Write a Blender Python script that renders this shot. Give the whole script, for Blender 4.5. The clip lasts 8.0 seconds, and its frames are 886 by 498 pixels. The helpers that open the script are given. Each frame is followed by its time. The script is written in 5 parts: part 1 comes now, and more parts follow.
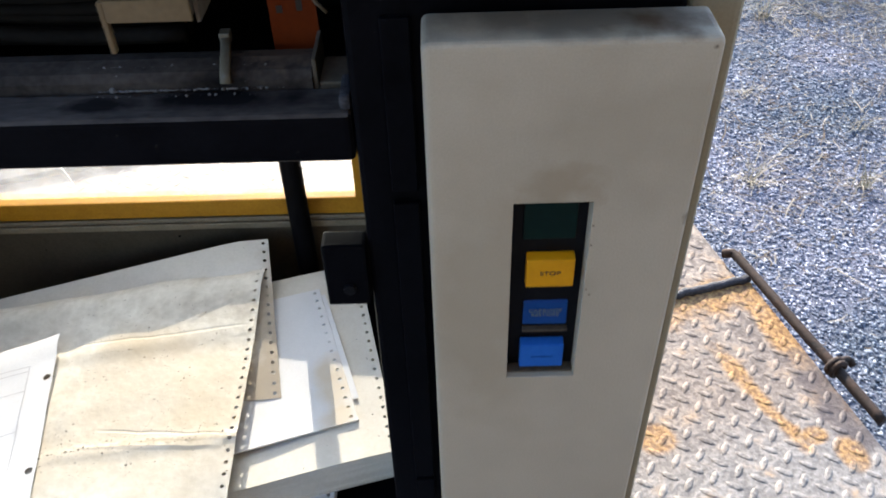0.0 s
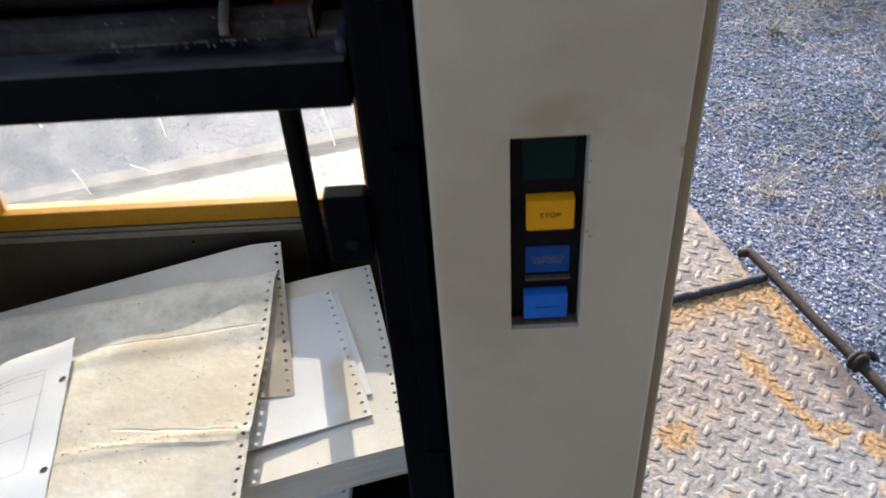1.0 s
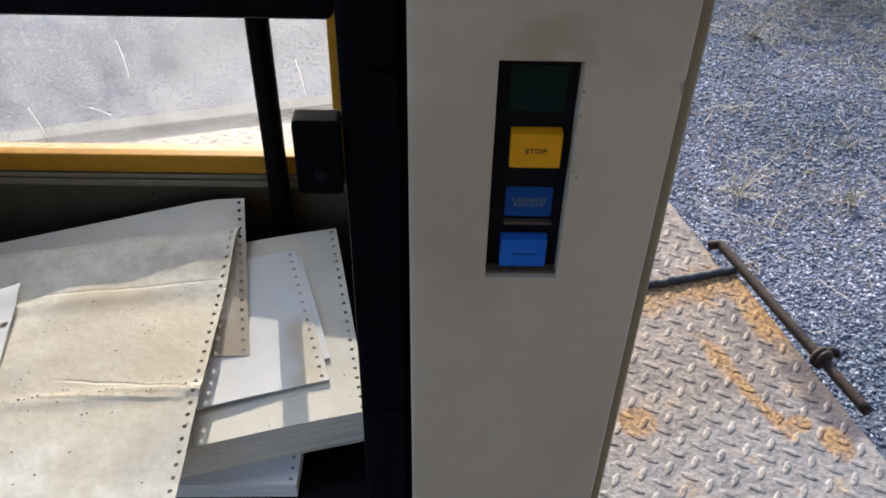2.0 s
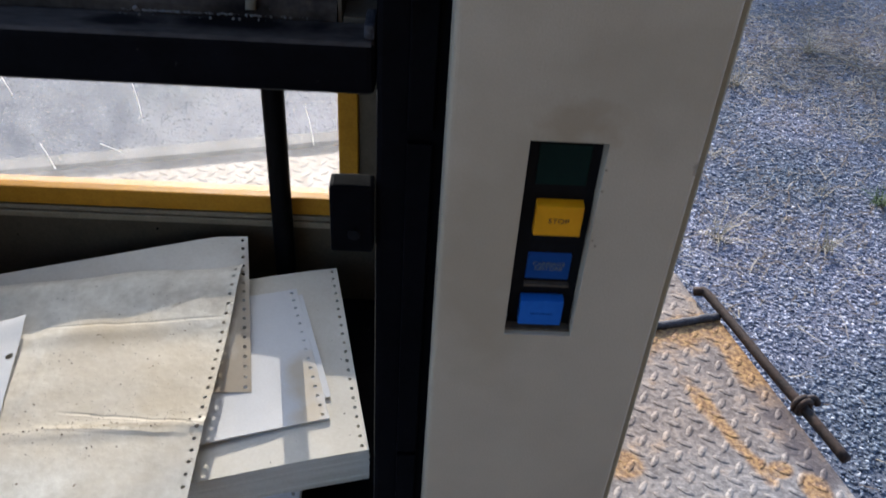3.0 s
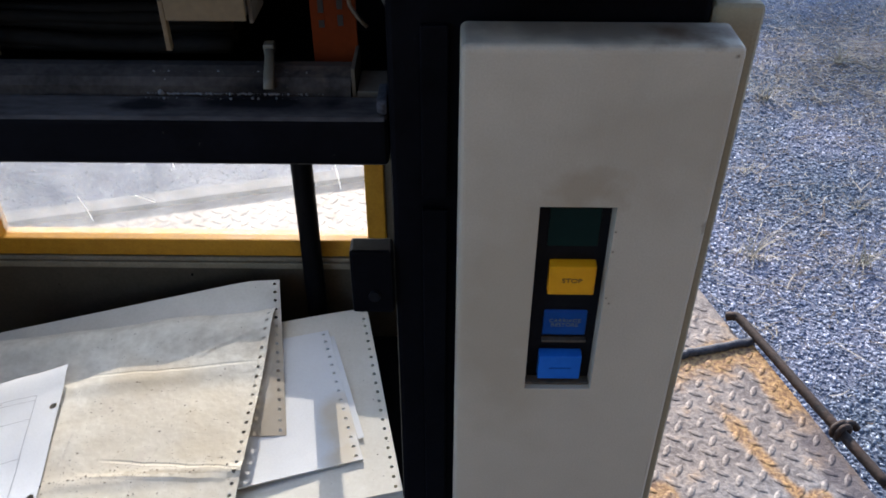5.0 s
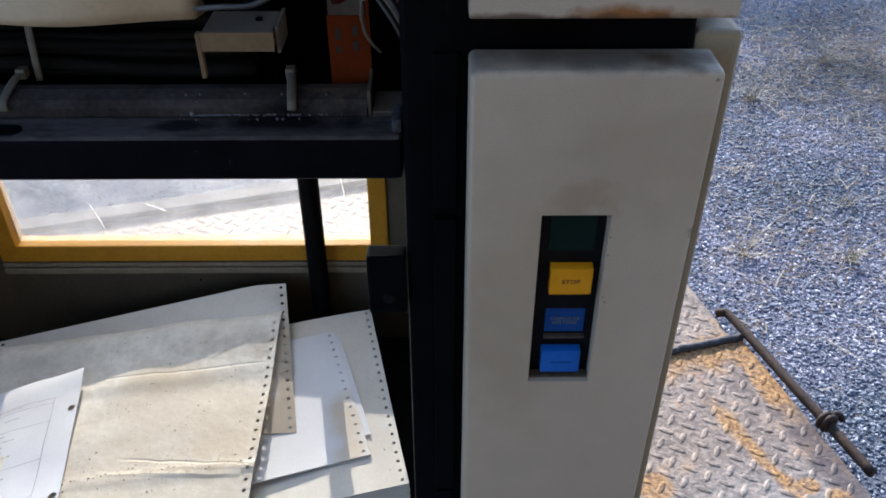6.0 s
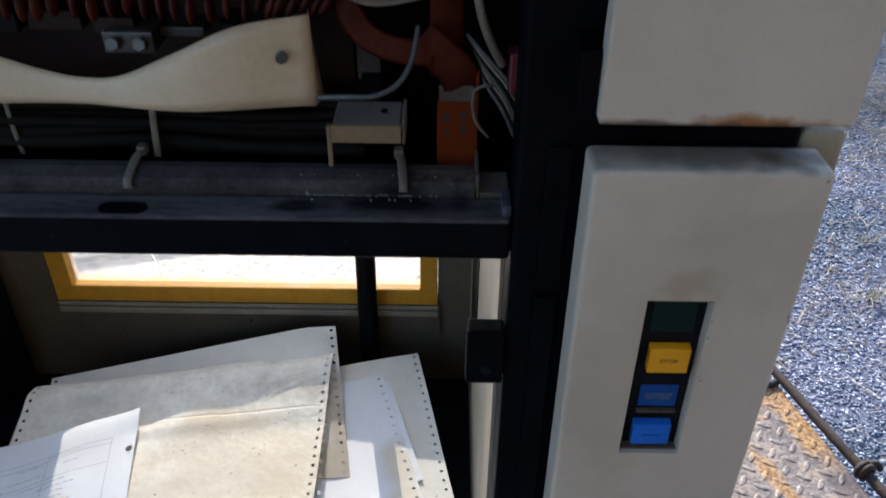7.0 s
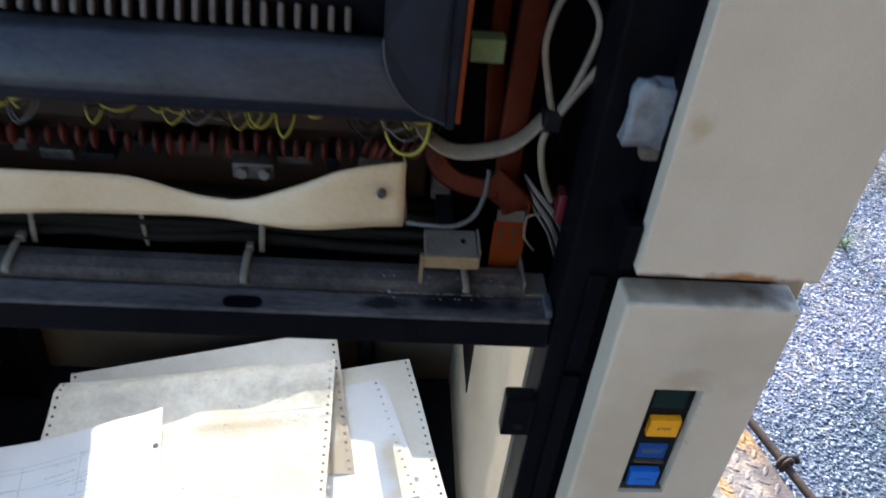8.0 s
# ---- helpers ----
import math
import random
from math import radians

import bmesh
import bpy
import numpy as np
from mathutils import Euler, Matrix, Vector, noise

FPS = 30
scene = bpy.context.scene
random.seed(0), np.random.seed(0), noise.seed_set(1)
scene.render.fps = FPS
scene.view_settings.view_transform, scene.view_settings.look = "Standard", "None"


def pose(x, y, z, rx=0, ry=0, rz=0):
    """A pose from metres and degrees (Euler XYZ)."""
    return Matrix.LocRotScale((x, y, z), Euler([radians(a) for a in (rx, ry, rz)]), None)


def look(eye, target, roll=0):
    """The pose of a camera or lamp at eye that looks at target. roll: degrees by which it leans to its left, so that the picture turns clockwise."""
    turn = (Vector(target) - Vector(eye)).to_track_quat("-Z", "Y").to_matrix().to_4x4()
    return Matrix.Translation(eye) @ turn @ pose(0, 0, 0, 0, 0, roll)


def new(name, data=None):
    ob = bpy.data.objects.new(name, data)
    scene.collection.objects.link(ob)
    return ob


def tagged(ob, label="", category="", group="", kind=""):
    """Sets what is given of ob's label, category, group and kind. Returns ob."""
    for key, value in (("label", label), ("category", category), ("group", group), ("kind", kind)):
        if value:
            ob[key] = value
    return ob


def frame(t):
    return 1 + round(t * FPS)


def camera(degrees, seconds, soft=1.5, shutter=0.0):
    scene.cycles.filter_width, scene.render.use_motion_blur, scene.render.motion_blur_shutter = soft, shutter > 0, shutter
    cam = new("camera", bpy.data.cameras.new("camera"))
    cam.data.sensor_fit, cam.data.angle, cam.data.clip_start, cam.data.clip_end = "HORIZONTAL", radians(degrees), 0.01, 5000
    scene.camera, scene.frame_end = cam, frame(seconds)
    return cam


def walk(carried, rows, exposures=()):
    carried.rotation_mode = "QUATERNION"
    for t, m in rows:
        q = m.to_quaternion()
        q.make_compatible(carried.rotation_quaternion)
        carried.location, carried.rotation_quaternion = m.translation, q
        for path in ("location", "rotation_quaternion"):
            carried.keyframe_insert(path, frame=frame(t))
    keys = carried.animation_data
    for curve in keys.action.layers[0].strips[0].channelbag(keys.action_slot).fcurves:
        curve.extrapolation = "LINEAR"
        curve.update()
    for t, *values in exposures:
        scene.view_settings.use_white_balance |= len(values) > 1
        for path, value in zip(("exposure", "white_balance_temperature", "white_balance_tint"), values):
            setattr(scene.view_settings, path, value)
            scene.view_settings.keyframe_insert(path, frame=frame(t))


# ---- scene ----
cam = camera(56.0, 8.0, 1.7, 0.4)
PATH = [
    (0, (-0.029, -0.294, 0.903), (-0.047, 1.196, -0.43), -1.9),
    (0.5, (-0.042, -0.335, 0.92), (-0.05, 1.146, -0.423), -3.8),
    (0.7, (-0.04, -0.333, 0.915), (-0.073, 1.162, -0.413), -5.2),
    (1, (-0.021, -0.323, 0.869), (-0.083, 1.222, -0.4), -4.3),
    (1.2, (-0.013, -0.313, 0.836), (-0.072, 1.247, -0.415), -3.7),
    (1.5, (-0.014, -0.306, 0.812), (-0.04, 1.226, -0.474), -2.5),
    (1.7, (-0.018, -0.309, 0.819), (-0.026, 1.216, -0.475), -1.0),
    (2.8, (-0.049, -0.338, 0.851), (0.03, 1.232, -0.385), 4.1),
    (3, (-0.052, -0.331, 0.859), (0.021, 1.246, -0.369), 4.0),
    (3.2, (-0.049, -0.323, 0.864), (0.008, 1.267, -0.349), 3.5),
    (3.5, (-0.05, -0.331, 0.88), (0.002, 1.282, -0.301), 4.0),
    (4, (-0.051, -0.326, 0.88), (-0.015, 1.309, -0.272), 3.5),
    (4.5, (-0.047, -0.321, 0.878), (-0.043, 1.306, -0.284), 1.7),
    (4.7, (-0.043, -0.32, 0.878), (-0.054, 1.29, -0.308), 0.9),
    (5.8, (-0.049, -0.364, 0.915), (-0.048, 1.238, -0.282), -0.7),
    (6, (-0.053, -0.359, 0.911), (-0.047, 1.247, -0.28), -0.1),
    (6.5, (-0.08, -0.348, 0.91), (-0.038, 1.26, -0.278), 1.2),
    (6.7, (-0.093, -0.345, 0.919), (-0.088, 1.258, -0.276), 1.0),
    (7, (-0.111, -0.355, 0.949), (-0.115, 1.28, -0.203), 0.7),
    (7.2, (-0.114, -0.357, 0.969), (-0.109, 1.278, -0.183), 0.2),
    (7.5, (-0.137, -0.372, 0.997), (-0.084, 1.265, -0.15), 3.4),
    (7.7, (-0.16, -0.378, 1.038), (-0.05, 1.207, -0.178), 5.6),
    (8, (-0.204, -0.394, 1.1), (-0.039, 1.163, -0.145), 6.5),
]
walk(cam, [(t, look(eye, target, roll)) for t, eye, target, roll in PATH], [(0, 1.76, 6550, 11), (1.5, 1.25, 6550, 12), (3.5, 1.02, 6100, 14), (4.5, 1.22, 6100, 14), (6.0, 1.26, 6100, 14), (7.0, 1.42, 6100, 13), (7.5, 2.0, 6050, 11), (8.0, 2.2, 6250, 10)])

# ---- light ----
SUN_FROM = Vector((-0.18, 1.0, 0.46)).normalized()
world = bpy.data.worlds.new("sky")
scene.world = world
world.use_nodes = True
sky = world.node_tree.nodes.new("ShaderNodeTexSky")
sky.sky_type, sky.sun_disc = "NISHITA", False
sky.sun_elevation, sky.sun_rotation = math.asin(SUN_FROM.z), math.atan2(SUN_FROM.x, SUN_FROM.y)
world.node_tree.links.new(sky.outputs[0], world.node_tree.nodes["Background"].inputs[0])
world.node_tree.nodes["Background"].inputs[1].default_value = 0.175
sky.ozone_density = 2.5
sun = new("sun", bpy.data.lights.new("sun", "SUN"))
sun.data.energy, sun.data.angle, sun.data.color = 3.45, radians(0.55), (1.0, 0.92, 0.81)
sun.matrix_world = look(SUN_FROM * 20, (0, 0, 0))
scene.view_settings.exposure = 0.0
# added fill lamp, hidden in the upper part of the printer's rear window, brightening the shaded paper
window_fill = new("window_fill", bpy.data.lights.new("window_fill", "AREA"))
window_fill.data.shape, window_fill.data.size, window_fill.data.size_y = "RECTANGLE", 0.44, 0.34
window_fill.data.energy, window_fill.data.color = 1.2, (0.82, 0.91, 1.0)
window_fill.matrix_world = look((-0.368, 0.496, 0.79), (-0.368, -0.5, 0.25))


# ---- materials ----
def mat(name, dark, light, scale=20.0, rough=0.6, metal=0.0, bump=0.15, fine=300.0, specks=0.0, speck_colour=(0.03, 0.02, 0.01), stretch=(1, 1, 1), vary=0.0, spec=0.5, rough_vary=0.15):
    """A surface with clouds between two colours, fine grain, optional specks, and relief, all in metres."""
    m = bpy.data.materials.new(name)
    m.use_nodes = True
    n, l = m.node_tree.nodes, m.node_tree.links
    b = n["Principled BSDF"]
    geo, mapping = n.new("ShaderNodeNewGeometry"), n.new("ShaderNodeMapping")
    mapping.inputs["Scale"].default_value = stretch
    l.new(geo.outputs["Position"], mapping.inputs[0])
    cloud, grain, ramp = n.new("ShaderNodeTexNoise"), n.new("ShaderNodeTexNoise"), n.new("ShaderNodeMix")
    cloud.inputs["Scale"].default_value, cloud.inputs["Detail"].default_value, cloud.inputs["Roughness"].default_value = scale, 5, 0.6
    grain.inputs["Scale"].default_value, grain.inputs["Detail"].default_value = fine, 3
    for t in (cloud, grain):
        l.new(mapping.outputs[0], t.inputs["Vector"])
    mixed = n.new("ShaderNodeMath")
    mixed.operation = "MULTIPLY_ADD"
    l.new(grain.outputs[0], mixed.inputs[0])
    mixed.inputs[1].default_value = 0.5
    l.new(cloud.outputs[0], mixed.inputs[2])
    spread = n.new("ShaderNodeMapRange")
    spread.inputs[1].default_value, spread.inputs[2].default_value = 0.5, 1.0
    l.new(mixed.outputs[0], spread.inputs[0])
    ramp.data_type = "RGBA"
    ramp.inputs[6].default_value, ramp.inputs[7].default_value = (*dark, 1), (*light, 1)
    l.new(spread.outputs[0], ramp.inputs[0])
    colour = ramp.outputs[2]
    if specks:
        cell, few, over = n.new("ShaderNodeTexNoise"), n.new("ShaderNodeMapRange"), n.new("ShaderNodeMix")
        cell.inputs["Scale"].default_value, cell.inputs["Detail"].default_value = 160, 2
        l.new(geo.outputs["Position"], cell.inputs["Vector"])
        few.inputs[1].default_value, few.inputs[2].default_value = 0.76 - 0.12 * specks, 0.80 - 0.12 * specks
        l.new(cell.outputs[0], few.inputs[0])
        over.data_type = "RGBA"
        over.inputs[7].default_value = (*speck_colour, 1)
        l.new(few.outputs[0], over.inputs[0]), l.new(colour, over.inputs[6])
        colour = over.outputs[2]
    if vary:
        info, hsv, span = n.new("ShaderNodeObjectInfo"), n.new("ShaderNodeHueSaturation"), n.new("ShaderNodeMapRange")
        span.inputs[3].default_value, span.inputs[4].default_value = 1 - vary, 1 + vary
        l.new(info.outputs["Random"], span.inputs[0]), l.new(span.outputs[0], hsv.inputs["Value"]), l.new(colour, hsv.inputs["Color"])
        colour = hsv.outputs[0]
    l.new(colour, b.inputs["Base Color"])
    gloss = n.new("ShaderNodeMapRange")
    gloss.inputs[3].default_value, gloss.inputs[4].default_value = max(0.03, rough - rough_vary), min(1, rough + rough_vary)
    l.new(cloud.outputs[0], gloss.inputs[0]), l.new(gloss.outputs[0], b.inputs["Roughness"])
    b.inputs["Metallic"].default_value, b.inputs["Specular IOR Level"].default_value = metal, spec
    if bump:
        bumps = n.new("ShaderNodeBump")
        bumps.inputs["Strength"].default_value, bumps.inputs["Distance"].default_value = bump, 0.002
        l.new(mixed.outputs[0], bumps.inputs["Height"]), l.new(bumps.outputs[0], b.inputs["Normal"])
    return m


CREAM = mat("cream_paint", (0.425, 0.349, 0.252), (0.512, 0.428, 0.314), 11, 0.5, bump=0.12, fine=900, specks=0.0, spec=0.3)


def stain_or_shade(m, place, size, colour, strength, scale, low):
    """Grime, rust or painted shade with a ragged outline round a place, laid over a paint."""
    n, l = m.node_tree.nodes, m.node_tree.links
    b = n["Principled BSDF"]
    before = b.inputs["Base Color"].links[0].from_socket
    geo, off, far, tex, sub, rng_, over = (n.new("ShaderNode" + k) for k in ("NewGeometry", "VectorMath", "VectorMath", "TexNoise", "Math", "MapRange", "Mix"))
    off.operation, far.operation, sub.operation, over.data_type = "MULTIPLY_ADD", "LENGTH", "SUBTRACT", "RGBA"
    off.inputs[1].default_value = [1 / s for s in size]
    off.inputs[2].default_value = [-p / s for p, s in zip(place, size)]
    tex.inputs["Scale"].default_value, tex.inputs["Detail"].default_value = scale, 5
    l.new(geo.outputs["Position"], off.inputs[0]), l.new(off.outputs[0], far.inputs[0]), l.new(geo.outputs["Position"], tex.inputs["Vector"])
    l.new(tex.outputs[0], sub.inputs[0])
    drop = n.new("ShaderNodeMath")
    drop.operation = "MULTIPLY"
    drop.inputs[1].default_value = 0.5
    l.new(far.outputs["Value"], drop.inputs[0]), l.new(drop.outputs[0], sub.inputs[1])
    rng_.inputs[1].default_value, rng_.inputs[2].default_value, rng_.inputs[4].default_value = low, low + 0.35, strength
    l.new(sub.outputs[0], rng_.inputs[0]), l.new(rng_.outputs[0], over.inputs[0])
    over.inputs[7].default_value = (*colour, 1)
    l.new(before, over.inputs[6]), l.new(over.outputs[2], b.inputs["Base Color"])


stain_or_shade(CREAM, (0.020, 0.0, 0.675), (0.024, 0.02, 0.016), (0.27, 0.17, 0.08), 0.4, 90, 0.02)
stain_or_shade(CREAM, (0.02, 0.020, 0.7465), (0.10, 0.019, 0.0034), (0.17, 0.145, 0.12), 0.75, 45, -0.02)
stain_or_shade(CREAM, (0.062, 0.012, 0.7455), (0.026, 0.015, 0.004), (0.12, 0.065, 0.03), 0.85, 80, 0.03)
stain_or_shade(CREAM, (0.038, -0.003, 0.7735), (0.034, 0.02, 0.0075), (0.27, 0.105, 0.018), 0.95, 70, 0.0)
stain_or_shade(CREAM, (0.0, -0.003, 0.7730), (0.08, 0.02, 0.0032), (0.09, 0.05, 0.025), 0.85, 90, 0.0)
stain_or_shade(CREAM, (0.081, 0.0, 0.655), (0.004, 0.02, 0.004), (0.06, 0.04, 0.02), 0.9, 150, 0.0)
for x, z, r in ((0.0374, 0.652, 0.0007), (0.0374, 0.640, 0.0006), (0.0395, 0.607, 0.0009), (0.0376, 0.6105, 0.0007), (0.0772, 0.7425, 0.0016), (0.066, 0.35, 0.0007)):
    stain_or_shade(CREAM, (x, 0.0, z), (r, 0.02, r), (0.10, 0.07, 0.04), 0.8, 200, 0.0)
stain_or_shade(CREAM, (-0.01, 0.0, 0.60), (0.05, 0.02, 0.12), (0.36, 0.28, 0.18), 0.45, 25, 0.0)
stain_or_shade(CREAM, (0.05, 0.0, 0.70), (0.05, 0.02, 0.05), (0.36, 0.29, 0.20), 0.45, 30, 0.0)
stain_or_shade(CREAM, (-0.030, 0.0, 0.88), (0.012, 0.03, 0.012), (0.32, 0.22, 0.10), 0.5, 60, 0.0)
# side covers: darker colour carries the shade behind the front cover
SIDE_SHADED = mat("shaded_side_paint", (0.27, 0.23, 0.15), (0.36, 0.31, 0.21), 14, 0.55, bump=0.12, fine=700, spec=0.25)
# side panel's cream, lowered because little light reaches it
CREAM_DIM = mat("cream_paint_dim", (0.20, 0.163, 0.117), (0.30, 0.25, 0.183), 9, 0.6, bump=0.1, specks=0.1)
# back wall's cream, with the dimness inside put into the colour
CREAM_SHADED = mat("cream_paint_shaded", (0.066, 0.053, 0.036), (0.115, 0.093, 0.065), 9, 0.6, bump=0.1, specks=0.1, spec=0.25)
BLACK = mat("black_paint", (0.0012, 0.0012, 0.0018), (0.004, 0.004, 0.0056), 40, 0.5, bump=0.1, spec=0.05, specks=0.03, speck_colour=(0.02, 0.018, 0.016))
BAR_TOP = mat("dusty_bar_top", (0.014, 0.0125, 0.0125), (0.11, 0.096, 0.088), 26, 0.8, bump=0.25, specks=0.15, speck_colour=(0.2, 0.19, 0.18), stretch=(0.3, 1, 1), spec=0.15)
HOOD = mat("slate_metal", (0.006, 0.006, 0.008), (0.04, 0.038, 0.041), 18, 0.4, bump=0.08, stretch=(0.5, 1, 1), spec=0.3)
NAVY = mat("navy_paint_and_roll_shade", (0.003, 0.0035, 0.006), (0.009, 0.010, 0.016), 30, 0.45, bump=0.06, spec=0.15)
TOOTH = mat("tarnished_tin", (0.055, 0.038, 0.026), (0.11, 0.08, 0.058), 80, 0.5, metal=0.3, bump=0.1)
YELLOW_FRAME = mat("yellow_frame_paint", (0.37, 0.165, 0.008), (0.52, 0.255, 0.018), 30, 0.5, bump=0.1, spec=0.2)
PAPER = mat("white_paper", (0.63, 0.64, 0.65), (0.73, 0.74, 0.75), 12, 0.85, bump=0.05, fine=500)
PAPER_OLD = mat("stained_paper", (0.54, 0.50, 0.415), (0.76, 0.73, 0.645), 30, 0.7, bump=0.3, fine=140, specks=0.25, speck_colour=(0.12, 0.08, 0.04))
PAPER_TAN = mat("yellowed_paper", (0.58, 0.55, 0.48), (0.69, 0.67, 0.61), 14, 0.8, bump=0.1, specks=0.1)
INK = mat("grey_ink", (0.24, 0.24, 0.26), (0.38, 0.38, 0.40), 200, 0.8, bump=0)
KEY_YELLOW = mat("yellow_plastic", (0.62, 0.265, 0.004), (0.70, 0.31, 0.006), 60, 0.4, bump=0.05, spec=0.2)
KEY_BLUE = mat("blue_plastic", (0.010, 0.10, 0.40), (0.018, 0.13, 0.48), 60, 0.45, bump=0.05, spec=0.2)
KEY_NAVY = mat("dark_blue_plastic", (0.006, 0.05, 0.20), (0.010, 0.065, 0.25), 60, 0.45, bump=0.05, spec=0.15)
KEY_GREEN = mat("green_lens", (0.002, 0.012, 0.009), (0.003, 0.018, 0.013), 60, 0.4, bump=0.02, spec=0.15)
KEY_INK = mat("dark_lettering", (0.02, 0.015, 0.01), (0.03, 0.02, 0.015), 60, 0.6, bump=0)
KEY_PALE = mat("pale_lettering", (0.10, 0.13, 0.13), (0.16, 0.18, 0.16), 60, 0.6, bump=0)
RUBBER = mat("black_plastic", (0.003, 0.003, 0.004), (0.008, 0.008, 0.009), 80, 0.5, bump=0.1, spec=0.12)
SHEET_BEIGE = mat("beige_plastic_film", (0.44, 0.33, 0.19), (0.55, 0.43, 0.27), 10, 0.4, bump=0.05)
# capacitor, board, wire and flat-cable colours are lowered for the dim bay
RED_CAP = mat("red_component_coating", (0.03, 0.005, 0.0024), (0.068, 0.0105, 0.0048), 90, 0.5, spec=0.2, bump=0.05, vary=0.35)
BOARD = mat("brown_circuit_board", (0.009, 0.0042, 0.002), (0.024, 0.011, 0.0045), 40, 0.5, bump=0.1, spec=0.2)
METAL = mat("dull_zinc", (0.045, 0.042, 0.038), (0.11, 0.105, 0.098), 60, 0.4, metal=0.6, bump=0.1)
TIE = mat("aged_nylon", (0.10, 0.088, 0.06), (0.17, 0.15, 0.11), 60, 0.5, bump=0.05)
WIRE_YELLOW = mat("yellow_insulation", (0.18, 0.155, 0.008), (0.27, 0.24, 0.014), 60, 0.4, bump=0, vary=0.2)
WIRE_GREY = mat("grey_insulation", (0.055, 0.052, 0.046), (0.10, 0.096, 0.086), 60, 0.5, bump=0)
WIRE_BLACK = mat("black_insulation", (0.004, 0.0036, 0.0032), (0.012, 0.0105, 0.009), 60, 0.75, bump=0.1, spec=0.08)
WIRE_RED = mat("red_insulation", (0.075, 0.006, 0.010), (0.12, 0.012, 0.016), 60, 0.4, bump=0)
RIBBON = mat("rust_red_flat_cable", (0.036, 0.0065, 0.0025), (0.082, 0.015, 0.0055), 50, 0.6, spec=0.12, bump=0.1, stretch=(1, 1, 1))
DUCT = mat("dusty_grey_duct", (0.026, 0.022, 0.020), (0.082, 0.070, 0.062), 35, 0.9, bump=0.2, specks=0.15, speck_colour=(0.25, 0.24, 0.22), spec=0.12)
# brown of the added unseen wall, tuned for its warm bounce
BOUNCE_BOARDS = mat("bounce_wall_boards", (0.052, 0.036, 0.019), (0.094, 0.067, 0.037), 3, 0.85, bump=0.3, fine=40, stretch=(1, 1, 0.1), spec=0.1)
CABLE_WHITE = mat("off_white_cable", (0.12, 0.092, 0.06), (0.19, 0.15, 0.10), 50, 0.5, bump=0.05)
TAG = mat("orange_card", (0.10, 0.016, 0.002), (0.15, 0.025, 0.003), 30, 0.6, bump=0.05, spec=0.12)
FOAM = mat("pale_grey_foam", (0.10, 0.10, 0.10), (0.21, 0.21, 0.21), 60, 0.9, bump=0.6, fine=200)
LEDGE = mat("brown_dust", (0.07, 0.055, 0.04), (0.14, 0.11, 0.08), 90, 0.9, bump=0.4, spec=0.1)
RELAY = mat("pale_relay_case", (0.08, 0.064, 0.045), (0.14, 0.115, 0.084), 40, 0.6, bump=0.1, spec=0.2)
TRIM = mat("pale_tan_trim", (0.16, 0.135, 0.095), (0.27, 0.23, 0.165), 20, 0.6, bump=0.1, spec=0.2)
RELAY_TAN = mat("tan_relay_side", (0.115, 0.072, 0.028), (0.19, 0.121, 0.052), 40, 0.6, bump=0.1)
GREEN = mat("green_terminal", (0.10, 0.16, 0.06), (0.15, 0.22, 0.09), 40, 0.5, bump=0.05)
ROD = mat("rusty_steel_rod", (0.013, 0.009, 0.007), (0.065, 0.036, 0.023), 60, 0.75, metal=0.3, bump=0.5, fine=250)
SLAG = mat("rough_dark_steel", (0.012, 0.013, 0.018), (0.09, 0.09, 0.10), 160, 0.7, metal=0.2, bump=0.8, fine=500)
TWIG = mat("brown_dead_stalk", (0.07, 0.05, 0.034), (0.18, 0.13, 0.085), 40, 0.85, bump=0)
CRUMB = mat("dark_crumbs", (0.05, 0.035, 0.02), (0.16, 0.12, 0.08), 300, 0.85, bump=0)
STRAW = mat("dry_grass", (0.28, 0.235, 0.165), (0.50, 0.44, 0.33), 40, 0.8, bump=0)
WEED = mat("green_weed", (0.06, 0.10, 0.03), (0.14, 0.19, 0.06), 40, 0.7, bump=0)


def glass_material():
    m = bpy.data.materials.new("dusty_glass")
    m.use_nodes = True
    n, l = m.node_tree.nodes, m.node_tree.links
    out = n["Material Output"]
    n.remove(n["Principled BSDF"])
    clear, gloss = n.new("ShaderNodeBsdfTransparent"), n.new("ShaderNodeBsdfGlossy")
    film, both, fres, noise_, span = n.new("ShaderNodeMixShader"), n.new("ShaderNodeMixShader"), n.new("ShaderNodeFresnel"), n.new("ShaderNodeTexNoise"), n.new("ShaderNodeMapRange")
    gloss.inputs["Roughness"].default_value = 0.03
    fres.inputs["IOR"].default_value = 1.25
    clear.inputs[0].default_value = (0.89, 0.88, 0.84, 1)
    trans = n.new("ShaderNodeBsdfTranslucent")
    trans.inputs[0].default_value = (0.82, 0.84, 0.87, 1)
    noise_.inputs["Scale"].default_value, noise_.inputs["Detail"].default_value = 14, 6
    span.inputs[1].default_value, span.inputs[2].default_value, span.inputs[3].default_value, span.inputs[4].default_value = 0.3, 0.8, 0.05, 0.16
    l.new(noise_.outputs[0], span.inputs[0]), l.new(span.outputs[0], film.inputs[0])
    l.new(clear.outputs[0], film.inputs[1]), l.new(trans.outputs[0], film.inputs[2])
    l.new(fres.outputs[0], both.inputs[0]), l.new(film.outputs[0], both.inputs[1]), l.new(gloss.outputs[0], both.inputs[2])
    l.new(both.outputs[0], out.inputs[0])
    return m


GLASS = glass_material()


